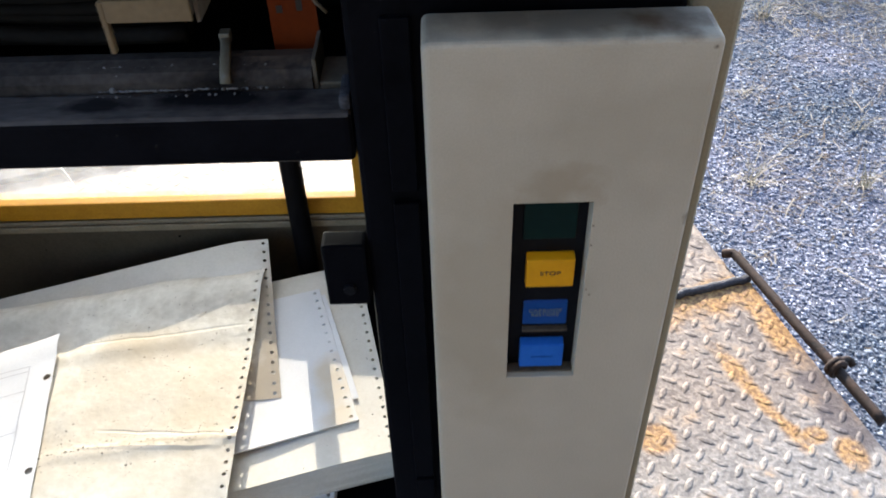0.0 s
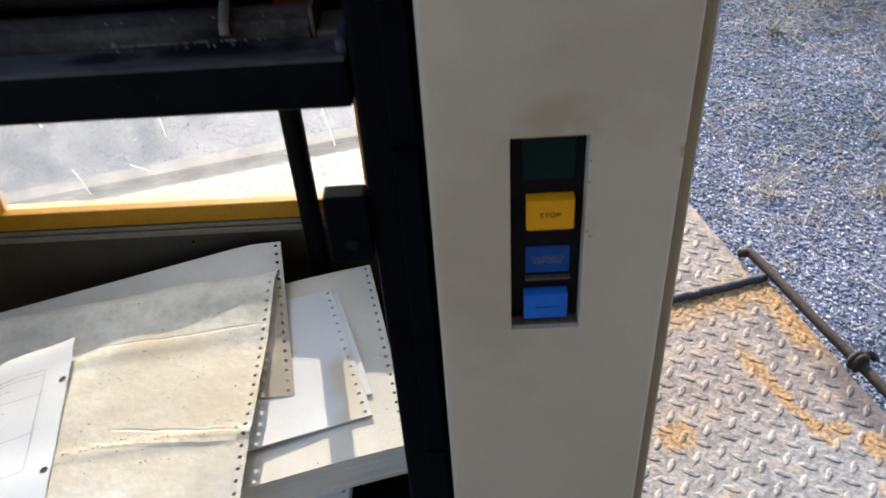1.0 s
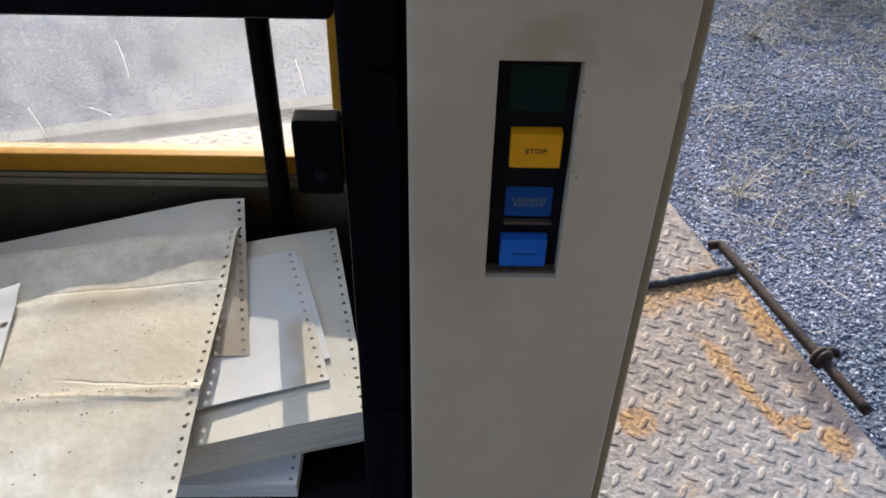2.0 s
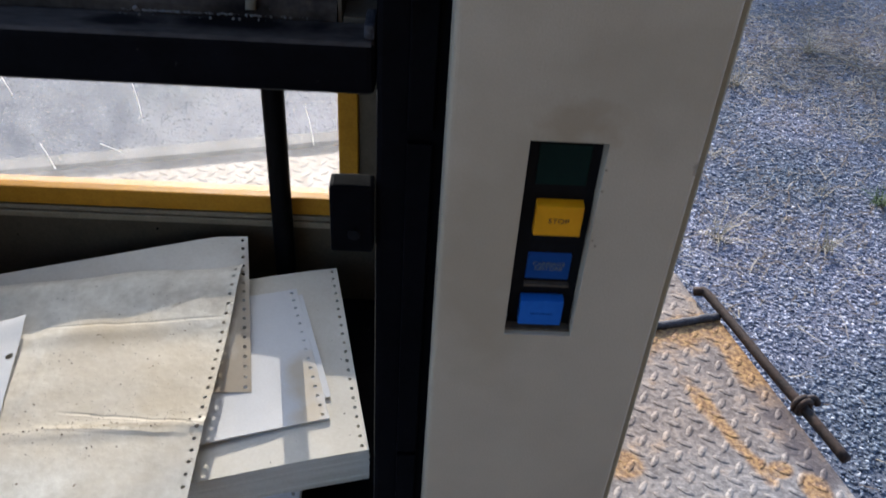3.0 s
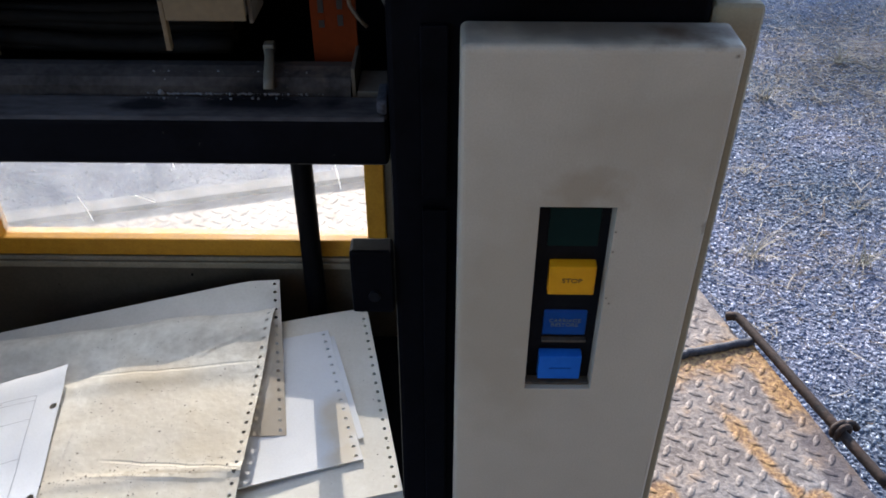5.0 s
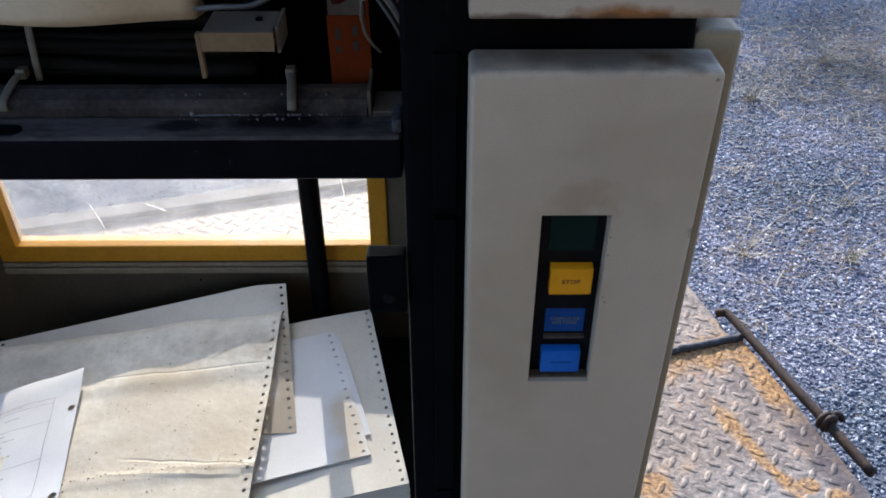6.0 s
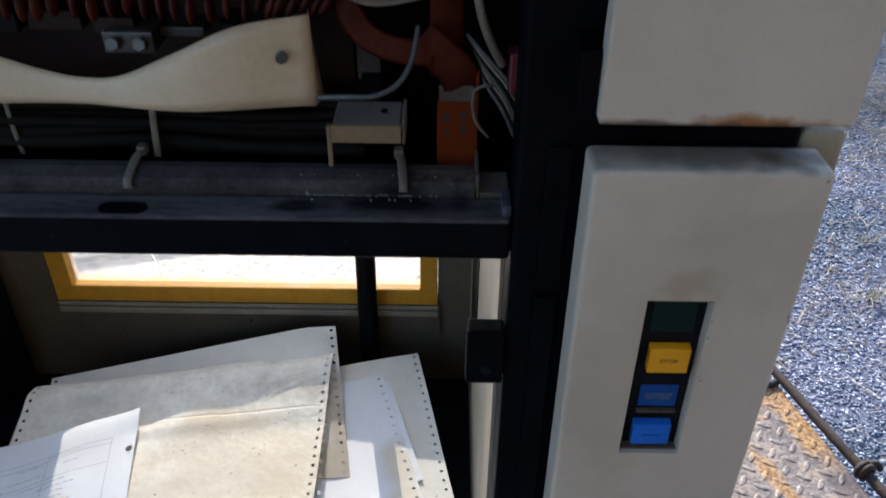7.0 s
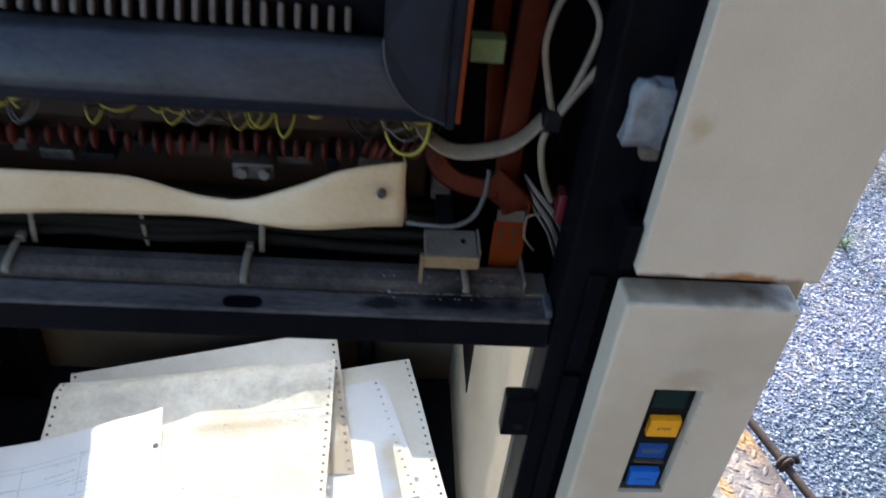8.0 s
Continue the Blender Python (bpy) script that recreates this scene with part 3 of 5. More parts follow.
scatter_stones("gravel_behind", "crushed stone of the yard behind the platform", 62000, (-2.0, 0.4), (1.3, 3.6), (0.002, 0.008), 3, 0.2)


def blades(name, label, material, place, count, length, lean, seed, category="grass", kind=""):
    """A clump of thin bent blades from one root."""
    rng = random.Random(seed)
    bm = bmesh.new()
    for _ in range(count):
        a, L, k = rng.uniform(0, 6.283), length * rng.uniform(0.4, 1.0), lean * rng.uniform(0.4, 1.3)
        root = Vector(place) + Vector((rng.gauss(0, 0.012), rng.gauss(0, 0.012), -0.005))
        out = Vector((math.cos(a), math.sin(a), 0))
        side = Vector((-out.y, out.x, 0)) * rng.uniform(0.0012, 0.002)
        prev = None
        for i in range(5):
            t = i / 4
            p = root + out * L * k * t ** 1.4 + Vector((0, 0, L * (t - 0.45 * k * t * t)))
            w = side * (1 - 0.85 * t)
            pair = (bm.verts.new(p - w), bm.verts.new(p + w))
            if prev:
                bm.faces.new((prev[0], prev[1], pair[1], pair[0]))
            prev = pair
    e = thing(name, place, label, category, kind=kind)
    tagged(part("foliage", bm, material, e), kind="stuff")


TUFTS = [(0.835, 1.59, 46, 0.13, 1.15, 0), (1.135, 1.56, 30, 0.12, 1.0, 0), (1.14, 1.57, 8, 0.08, 0.7, 1), (1.163, 2.60, 50, 0.14, 1.1, 0), (1.40, 1.80, 60, 0.10, 1.0, 1), (1.227, 1.83, 22, 0.08, 0.9, 0), (1.58, 2.95, 50, 0.16, 1.1, 0), (0.95, 2.05, 18, 0.08, 1.0, 0), (1.75, 2.35, 24, 0.10, 1.0, 0), (1.5, 2.2, 18, 0.08, 1.1, 0), (0.75, 2.9, 30, 0.13, 1.0, 0)]
for i, (x, y, count, length, lean, green) in enumerate(TUFTS):
    blades("grass_tuft", "low green weed tuft growing out of the gravel" if green else "dry straw-coloured grass tuft lying on the gravel", WEED if green else STRAW, (x, y, ground_height(x, y)), count, length, lean, 40 + i)


def litter(name, label, material, count, spread, reach, width, seed, heaps=None):
    """Dry stalks strewn flat over the gravel, thickest round the tufts."""
    rng = random.Random(seed)
    bm = bmesh.new()
    for _ in range(count):
        if heaps or rng.random() < 0.45:
            tx, ty = rng.choice(heaps or HEAPS)
            x, y = tx + rng.gauss(0, spread), ty + rng.gauss(0, spread)
        else:
            x, y = rng.gauss(1.4, 0.6), rng.gauss(2.4, 0.9)
        a, L = rng.gauss(0.2, 1.1), reach * (0.25 + rng.random() ** 3)
        p, d = Vector((x, y, ground_height(x, y) + 0.006 + rng.random() * 0.008)), Vector((math.cos(a), math.sin(a), rng.uniform(-0.1, 0.1)))
        w = Vector((-d.y, d.x, 0)) * width * rng.uniform(0.6, 1.3)
        q = p + d * L * 0.5 + w * rng.uniform(-6, 6)
        r = p + d * L
        v = [bm.verts.new(k) for k in (p - w, p + w, q + w, q - w, r + w * 0.4, r - w * 0.4)]
        bm.faces.new(v[:4]), bm.faces.new((v[3], v[2], v[4], v[5]))
    tagged(part(name, bm, material), label, "straw", kind="stuff")


HEAPS = [(1.55, 2.65), (1.75, 2.75), (1.9, 2.5), (1.65, 2.95), (1.85, 2.2), (0.835, 1.59), (0.83, 1.57), (1.15, 1.58), (1.16, 2.62), (1.3, 2.7), (1.45, 2.6), (1.58, 2.95), (0.95, 2.05), (1.4, 1.8)]
litter("straw_litter", "dry grass stalks strewn over the gravel", STRAW, 1150, 0.13, 0.06, 0.0011, 7)
litter("twig_litter", "brown dead stalks and twigs among the gravel", TWIG, 2300, 0.20, 0.055, 0.0015, 8)
FAR_HEAPS = [(1.5, 2.9), (1.62, 3.1), (1.75, 2.75), (1.9, 3.0), (2.1, 2.8), (1.85, 2.45), (2.05, 3.3), (1.6, 3.45), (1.95, 2.2)]
litter("straw_drift", "drifts of dry pinkish straw over the far gravel", STRAW, 1800, 0.24, 0.09, 0.0016, 15, FAR_HEAPS)
litter("twig_drift", "dark twigs mixed into drifts of straw", TWIG, 1700, 0.26, 0.13, 0.0019, 16, FAR_HEAPS)
litter("stalk_litter", "coarse pale and brown stalks lying over fine gravel", TWIG, 420, 0.22, 0.13, 0.0016, 9)
litter("pale_litter", "pale broken grass blades over fine gravel", STRAW, 420, 0.24, 0.09, 0.0014, 10)
for x, y, a, L in ((0.835, 1.59, 0.75, 0.34), (0.83, 1.60, 1.1, 0.17), (1.25, 2.62, 0.1, 0.25), (1.36, 2.55, 2.7, 0.22), (1.5, 2.5, 0.4, 0.3), (1.42, 2.95, -0.5, 0.38), (1.5, 2.78, -0.15, 0.34), (1.72, 2.72, 0.05, 0.4), (1.3, 2.72, 0.7, 0.2), (1.95, 2.62, -1.0, 0.2)):
    bm = bmesh.new()
    sweep([Vector((x + L * t * math.cos(a), y + L * t * math.sin(a), ground_height(x, y) + 0.012 + 0.035 * math.sin(3.1 * t))) for t in (0, 0.25, 0.5, 0.75, 1.0)], 0.0013, 5, bm)
    tagged(part("dry_stalk", bm, STRAW), "long pale dry grass stalk lying on gravel", "stalk")


def shade_tree(foot, top, spread, seed):
    """An unseen leafy tree, added to cast shade on the gravel: tapered trunk, limbs, and a ragged crown of small leaves
    with gaps.
    """
    rng = random.Random(seed)
    e = thing("tree", foot, "unseen leafy tree added beyond the yard to shade the gravel", "tree")
    base = Vector(foot)
    wood, tips = bmesh.new(), []
    crown = base + Vector((0, 0, top - spread))
    sweep([base + Vector((0, 0, 0.5 * i)) + Vector((0.05 * math.sin(i), 0.05 * math.cos(2 * i), 0)) for i in range(int((top - spread) * 2))], 0.11, 10, wood)
    part("trunk", wood, TWIG, e, smooth=True)
    limbs = bmesh.new()
    for k in range(26):
        a, up = k * 2.4, rng.uniform(-0.35, 1.0)
        way = Vector((math.cos(a) * math.sqrt(1 - up * up * 0.8), math.sin(a) * math.sqrt(1 - up * up * 0.8), up)) * spread * rng.uniform(0.6, 1.0)
        start = crown - Vector((0, 0, rng.uniform(0.2, 1.0)))
        line = curve_points([start, start + way * 0.45 + Vector((0, 0, 0.15)), crown + way], 5)
        sweep(line, 0.022, 5, limbs)
        tips.extend((p, spread * 0.16) for p in line[3:])
    part("limbs", limbs, TWIG, e, smooth=True)
    leaves = bmesh.new()
    for p, r in tips:
        for _ in range(22):
            q = p + Vector((rng.gauss(0, r), rng.gauss(0, r), rng.gauss(0, r)))
            n = Vector((rng.gauss(0, 1), rng.gauss(0, 1), rng.gauss(0, 1))).normalized()
            t = n.orthogonal().normalized() * rng.uniform(0.04, 0.07)
            w = n.cross(t) * 0.55
            leaves.faces.new([leaves.verts.new(c) for c in (q - t, q + w, q + t, q - w)])
    tagged(part("crown", leaves, WEED, e), kind="stuff")


# both stand out of view, set sunward of the ground they shade
shade_tree((-0.2, 17.2, GROUND), 7.55, 1.75, 12)
shade_tree((-3.22, 11.4, GROUND), 4.74, 0.62, 5)


# ---- tread-plate platform ----
def uv(u, v, z=0.0):
    return U * u + V * v + Vector((0, 0, z))


def slab(u0, u1, v0, v1, z0, z1, bm=None):
    bm = bm or bmesh.new()
    b = box(u0, u1, v0, v1, z0, z1)
    b.transform(Matrix(((U.x, V.x, 0, 0), (U.y, V.y, 0, 0), (0, 0, 1, 0), (0, 0, 0, 1))))
    return b


platform = thing("loading_platform", uv(0.0, 0.4, GROUND), "steel tread-plate loading platform with rust streaks", "platform")
plate_front = part("front_plate", slab(-1.7, U_EDGE, -0.12, V_SEAM - 0.003, -0.006, 0.0), PLATE, platform, bevel=0.0015)
plate_rear = part("rear_plate", slab(-1.7, U_EDGE - 0.012, V_SEAM + 0.003, V_REAR, -0.012, -0.004), PLATE, platform, bevel=0.0015)
for v in (-0.1, V_SEAM - 0.04, V_REAR - 0.04):
    part("beam", slab(-1.69, U_EDGE - 0.02, v, v + 0.035, -0.09, -0.0125 if v > 0.3 else -0.0065), ROD, platform)
for u in (-1.6, 0.35):
    for v in (0.0, 1.0):
        part("leg", slab(u, u + 0.06, v, v + 0.06, GROUND - 0.02, -0.0905), ROD, platform)


part("rear_rim", slab(-1.7, U_EDGE - 0.012, V_REAR - 0.034, V_REAR + 0.004, -0.0035, 0.009), SLAG, platform, "dark steel rim bar", bevel=0.002)


def seam_bar():
    rng = random.Random(3)
    bm = bmesh.new()
    pts = [uv(-0.3 + 0.012 * i, V_SEAM + rng.uniform(-0.0018, 0.0018), 0.003 + rng.uniform(-0.0018, 0.0018)) for i in range(74)]
    return sweep(pts, 0.0068, 8, bm)


part("hinge_bar", seam_bar(), SLAG, platform, "dark lumpy hinge bar across the plate", True)

lever = thing("lever_rod", (0.5, 0.5, 0.0), "rusty steel rod with a knotted collar along the platform rim", "rod")
tube("rod", [(0.403, 0.683, 0.004), (0.412, 0.679, 0.008), (0.421, 0.670, 0.009), (0.4455, 0.594, 0.009), (0.470, 0.513, 0.009), (0.4945, 0.440, 0.008), (0.522, 0.352, 0.008)], 0.0074, ROD, lever, seg=12)
knot = random.Random(4)
for at, r in ((0.3, 0.0118), (0.62, 0.0112)):
    c = Vector((0.4905, 0.4525, 0.008)).lerp(Vector((0.5005, 0.4325, 0.008)), at)
    ring = [c + Vector((0.895 * r * math.cos(q), 0.447 * r * math.cos(q), r * math.sin(q))) * knot.uniform(0.92, 1.08) for q in (2 * math.pi * i / 16 for i in range(17))]
    part("collar_coil", sweep(ring, 0.0046, 7), ROD, lever, "dark wire coil round the rod", True)
tube("collar_pin", [(0.497, 0.446, 0.017), (0.512, 0.450, 0.015), (0.519, 0.446, 0.008)], 0.0052, ROD, lever, seg=8)



# ---- line printer ----
printer = thing("line_printer", (-0.3, 0.27, 0.0), "old cream and black computer line printer standing on the platform", "printer")
part("corner_post", box(-0.073, 0.0742, 0.036, 0.075, 0.02, 1.35), BLACK, printer, "black painted steel post", bevel=0.003)
# added filler that stops sun leaking past the post
part("post_sun_blocker", box(0.068, 0.082, 0.055, 0.068, 0.03, 1.33), BLACK, printer)
part("foot", box(-0.06, 0.06, 0.04, 0.07, 0.0, 0.0198), RUBBER, printer)
part("foot", box(-0.72, -0.66, 0.42, 0.47, 0.0, 0.1), RUBBER, printer)
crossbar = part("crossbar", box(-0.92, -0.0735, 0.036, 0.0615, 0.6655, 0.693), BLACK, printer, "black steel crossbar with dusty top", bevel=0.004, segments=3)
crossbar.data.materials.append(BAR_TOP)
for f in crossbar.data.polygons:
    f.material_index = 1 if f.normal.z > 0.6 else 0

# lower front cover with its key strip
WX0, WX1, WZ0, WZ1 = 0.0, 0.0365, 0.544, 0.666
CX0, CX1, CZ1 = -0.0388, 0.0808, 0.7465
bm = ring_plate(CX0, CX1, 0.10, CZ1, WX0, WX1, WZ0, WZ1, 0.0, 0.027)
outer = lambda v: min(abs(v.co.x - CX0), abs(v.co.x - CX1), abs(v.co.z - CZ1)) < 1e-4
corner = lambda v: min(abs(v.co.x - CX0), abs(v.co.x - CX1)) < 1e-4 and abs(v.co.z - CZ1) < 1e-4
rim = [e for e in bm.edges if len(e.link_faces) == 2 and e.calc_face_angle(0) > 0.6 and all(outer(v) for v in e.verts) and (all(v.co.y < 1e-4 for v in e.verts) or all(corner(v) for v in e.verts))]
bmesh.ops.bevel(bm, geom=rim, offset=0.0034, segments=4, profile=0.55, affect="EDGES")
cover = part("front_cover", bm, CREAM, printer, "cream painted steel cover, grimy at the top", bevel=0.0006)
strip = part("switch_bezel", box(WX0 + 0.0002, WX1 - 0.0002, 0.0095, 0.033, WZ0 + 0.0003, WZ1 - 0.0003), RUBBER, printer)
part("switch_ledge", box(WX0 + 0.0005, WX1 - 0.0005, 0.0035, 0.0093, WZ0 + 0.0003, WZ0 + 0.0014), LEDGE, printer, "dusty ledge under the keys")


def key(name, x0, x1, z0, z1, face, material, label):
    """A key cap with a sloped top, standing out of the strip to the depth of its face."""
    bm = box(x0, x1, face, 0.0094, z0, z1)
    for v in bm.verts:
        if v.co.z > (z0 + z1) / 2 and v.co.y > face + 0.001:
            v.co.z += 0.0012
    return part(name, bm, material, printer, label, bevel=0.0008)


stop_key = key("stop_key", 0.0080, 0.0318, 0.6095, 0.6275, 0.0035, KEY_YELLOW, "yellow plastic key lettered STOP")
restore_key = key("restore_key", 0.0080, 0.0312, 0.5775, 0.5935, 0.0082, KEY_NAVY, "dark blue key with faint lettering")
part("key_lip", box(0.0080, 0.0318, 0.0062, 0.0094, 0.5738, 0.5752), LEDGE, printer)
blue_key = key("blue_key", 0.0070, 0.0305, 0.5485, 0.5655, 0.0035, KEY_BLUE, "bright blue plastic key")
green_key = key("green_key", 0.0062, 0.0315, 0.637, 0.660, 0.0086, KEY_GREEN, "dark green indicator key")
UPRIGHT = Matrix.Rotation(math.pi / 2, 4, "X")
letters("lettering", "STOP", 0.0038, Matrix.Translation((0.0199, 0.0034, 0.6188)) @ UPRIGHT @ Matrix.Diagonal((1.15, 1, 1, 1)), KEY_INK, stop_key)
letters("lettering", "CARRIAGE\nRESTORE", 0.0033, Matrix.Translation((0.0196, 0.0081, 0.5862)) @ UPRIGHT @ Matrix.Diagonal((1.1, 1, 1, 1)), KEY_PALE, restore_key)
part("lettering", box(0.013, 0.025, 0.00325, 0.0034, 0.5565, 0.5573), KEY_NAVY, blue_key)

for z0, z1 in ((0.12, 0.396), (0.400, 0.642), (0.650, 0.742)):
    part("hinge_strip", box(-0.0570, -0.0440, 0.0318, 0.0357, z0, z1), BLACK, printer, "black hinge leaf beside the cover", bevel=0.0008)
part("corner_weld", box(-0.0790, -0.0737, 0.0385, 0.0600, 0.6934, 0.7010), SLAG, printer, "worn weld in the corner", bevel=0.0018)
part("rivet", disc((-0.3705, 0.5042, 0.222), (0, -1, 0), 0.0014, 0.0016, 10), BLACK, printer)

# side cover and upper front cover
part("side_cover", box(0.0745, 0.0985, 0.036, 0.53, 0.03, 0.7515), SIDE_SHADED, printer, "painted side cover, coloured darker for its shade", bevel=0.004, segments=3)
part("upper_cover", box(-0.040, 0.0795, -0.003, 0.012, 0.773, 1.34), CREAM, printer, "cream upper cover with rust along its lower edge", bevel=0.0016)
# added black filler that keeps sun out of the gap between covers
part("side_gap_blocker", box(0.0745, 0.096, 0.075, 0.53, 0.752, 0.7755), BLACK, printer)
part("upper_side_cover", box(0.0745, 0.0985, 0.036, 0.53, 0.776, 1.34), SIDE_SHADED, printer, bevel=0.004)
part("upper_cover_frame", box(-0.0375, 0.070, 0.0125, 0.0355, 0.776, 1.335), BLACK, printer, bevel=0.001)
latch = part("latch_block", box(-0.097, -0.0735, 0.030, 0.044, 0.573, 0.616), BLACK, printer, "black plastic latch block", bevel=0.002)
part("latch_screw", disc((-0.084, 0.0295, 0.586), (0, -1, 0), 0.0035, 0.003, 12), RUBBER, latch, bevel=0.0006)

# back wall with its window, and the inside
part("back_wall", ring_plate(-0.76, -0.061, 0.06, 1.3, -0.62, -0.119, 0.256, 1.0, 0.505, 0.530), CREAM_SHADED, printer, "cream inner back wall, darkened for the dim inside")
window = part("window_frame", ring_plate(-0.6195, -0.1195, 0.2565, 0.9995, -0.595, -0.142, 0.281, 0.975, 0.499, 0.524), YELLOW_FRAME, printer, "yellow painted window frame", bevel=0.002)
pane = part("pane", box(-0.605, -0.132, 0.511, 0.513, 0.272, 0.985), GLASS, window, "dusty scratched glass")
for x0, z0, x1, z1 in ((-0.520, 0.44, -0.505, 0.395), (-0.49, 0.335, -0.48, 0.30), (-0.42, 0.338, -0.398, 0.328), (-0.37, 0.42, -0.366, 0.375), (-0.18, 0.40, -0.172, 0.35)):
    tube("scratch", [(x0, 0.5105, z0), ((x0 + x1) / 2 + 0.001, 0.5105, (z0 + z1) / 2), (x1, 0.5105, z1)], 0.0005, SCRATCH, window, seg=5)
part("trim_strip", box(-0.62, -0.119, 0.4985, 0.5045, 0.2485, 0.2545), TRIM, printer, "pale tan trim strip", bevel=0.001)
part("trim_strip", box(-0.62, -0.119, 0.497, 0.5045, 0.238, 0.2465), TRIM, printer, "pale tan trim strip", bevel=0.001)
part("trim_strip", box(-0.119, -0.1165, 0.497, 0.5045, 0.20, 0.2545), CREAM_SHADED, printer)
side_wall = part("inner_side_wall", box(-0.0750, -0.056, 0.0755, 0.5048, 0.06, 0.671), CREAM_DIM, printer, "cream inner side panel")
part("side_slot", box(-0.0762, -0.0752, 0.33, 0.455, 0.285, 0.66), BLACK, side_wall, "dark upright slot in the panel")
part("side_seam", box(-0.0765, -0.0752, 0.494, 0.5035, 0.10, 0.66), TRIM, side_wall)
part("upper_side_wall", box(-0.0605, -0.056, 0.0755, 0.53, 0.6715, 1.3), BLACK, printer)
part("left_wall", box(-0.765, -0.7605, 0.036, 0.53, 0.06, 1.3), BLACK, printer)
part("left_post", box(-0.72, -0.68, 0.44, 0.495, 0.1, 0.668), BLACK, printer, bevel=0.003)
part("stacker_floor", box(-0.76, -0.061, 0.06, 0.5045, 0.10, 0.118), BLACK, printer, "dark stacker tray")
# lid out of view, added to dim the bay; open behind for skylight
part("unseen_lid", box(-0.765, 0.075, 0.04, 0.178, 1.3505, 1.37), BLACK, printer)
tube("guide_tube", [(-0.209, 0.478, 0.1185), (-0.209, 0.478, 0.4), (-0.209, 0.478, 0.70)], 0.0125, BLACK, printer, "black upright guide tube", seg=16)

# ---- electronics above the crossbar ----
X_LEFT = -0.755


def duct():
    """A dusty cable duct: a shallow curved lid with a raised lip along its front."""
    prof = [(0.0625, 0.672), (0.0625, 0.697), (0.066, 0.7005), (0.076, 0.7025), (0.086, 0.7005), (0.092, 0.695), (0.094, 0.672)]
    bm = bmesh.new()
    a, b = [[bm.verts.new((x, y, z)) for y, z in prof] for x in (X_LEFT, -0.094)]
    for i in range(len(prof) - 1):
        bm.faces.new((a[i], a[i + 1], b[i + 1], b[i]))
    bm.faces.new(a), bm.faces.new(b[::-1])
    return bm


part("cable_duct", duct(), DUCT, printer, "dusty dark grey cable duct", bevel=0.0008)
part("duct_end", box(-0.0935, -0.0915, 0.064, 0.094, 0.672, 0.7065), RELAY, printer, "pale end flange", bevel=0.0004)
part("end_block", box(-0.091, -0.0735, 0.064, 0.090, 0.68, 0.694), RELAY, printer, bevel=0.001)
slot = disc((0, 0, 0), (0, 0, 1), 0.0058, 0.0008, 20)
for v in slot.verts:
    v.co.x += math.copysign(0.008, v.co.x) if abs(v.co.x) > 1e-5 else 0
slot.transform(Matrix.Translation((-0.2945, 0.0445, 0.6934)))
part("slot_cover", slot, BLACK, crossbar, "dark oval slot in the bar")
for m in (BAR_TOP, DUCT):
    stain_or_shade(m, (-0.135, 0.053, 0.695), (0.05, 0.012, 0.03), (0.004, 0.004, 0.006), 0.97, 45, -0.08)
    stain_or_shade(m, (-0.195, 0.050, 0.695), (0.02, 0.007, 0.03), (0.004, 0.004, 0.006), 0.9, 70, -0.05)
    stain_or_shade(m, (-0.40, 0.060, 0.695), (0.16, 0.003, 0.03), (0.010, 0.010, 0.012), 0.8, 60, 0.1)
stain_or_shade(DUCT, (-0.110, 0.082, 0.70), (0.022, 0.014, 0.03), (0.12, 0.085, 0.062), 0.7, 150, -0.1)
grime = random.Random(5)
bm = bmesh.new()
bmesh.ops.create_icosphere(bm, subdivisions=2, radius=0.0015, matrix=Matrix.Translation((-0.1915, 0.0610, 0.6942)))
for _ in range(260):
    x, y = grime.triangular(-0.21, -0.10, -0.185), grime.choice((0.0613, 0.0613, 0.0613, 0.0613, 0.0613, 0.056, 0.07)) + grime.gauss(0, 0.0004)
    s = 0.00012 + 0.0008 * grime.random() ** 5
    bmesh.ops.create_icosphere(bm, subdivisions=1, radius=s, matrix=Matrix.Translation((x, y, 0.6934 if y < 0.064 else 0.7016)))
for x0, x1 in ((-0.188, -0.182), (-0.180, -0.171), (-0.168, -0.160), (-0.152, -0.147), (-0.136, -0.131)):
    line = [Vector((x0 + (x1 - x0) * i / 8, 0.0613 + grime.uniform(-0.0006, 0.0006), 0.6931 + grime.uniform(0, 0.0005))) for i in range(9)]
    sweep(line, grime.uniform(0.0003, 0.0006), 5, bm)
tagged(part("debris", bm, FOAM, crossbar, "white crumbs of dust on the bar"), kind="stuff")

bundle = random.Random(11)
for k in range(16):
    y, z, r = 0.100 + 0.007 * (k % 5) + bundle.uniform(-0.002, 0.002), 0.705 + 0.0085 * (k // 4) + bundle.uniform(-0.002, 0.002), bundle.uniform(0.0026, 0.0048)
    knots = [(X_LEFT + i * (X_LEFT + 0.16) / -9, y + bundle.uniform(-0.004, 0.004), z + bundle.uniform(-0.003, 0.003)) for i in range(10)]
    tube("cable", knots, r, WIRE_BLACK, printer, "black bundled cable", steps=4, seg=7)


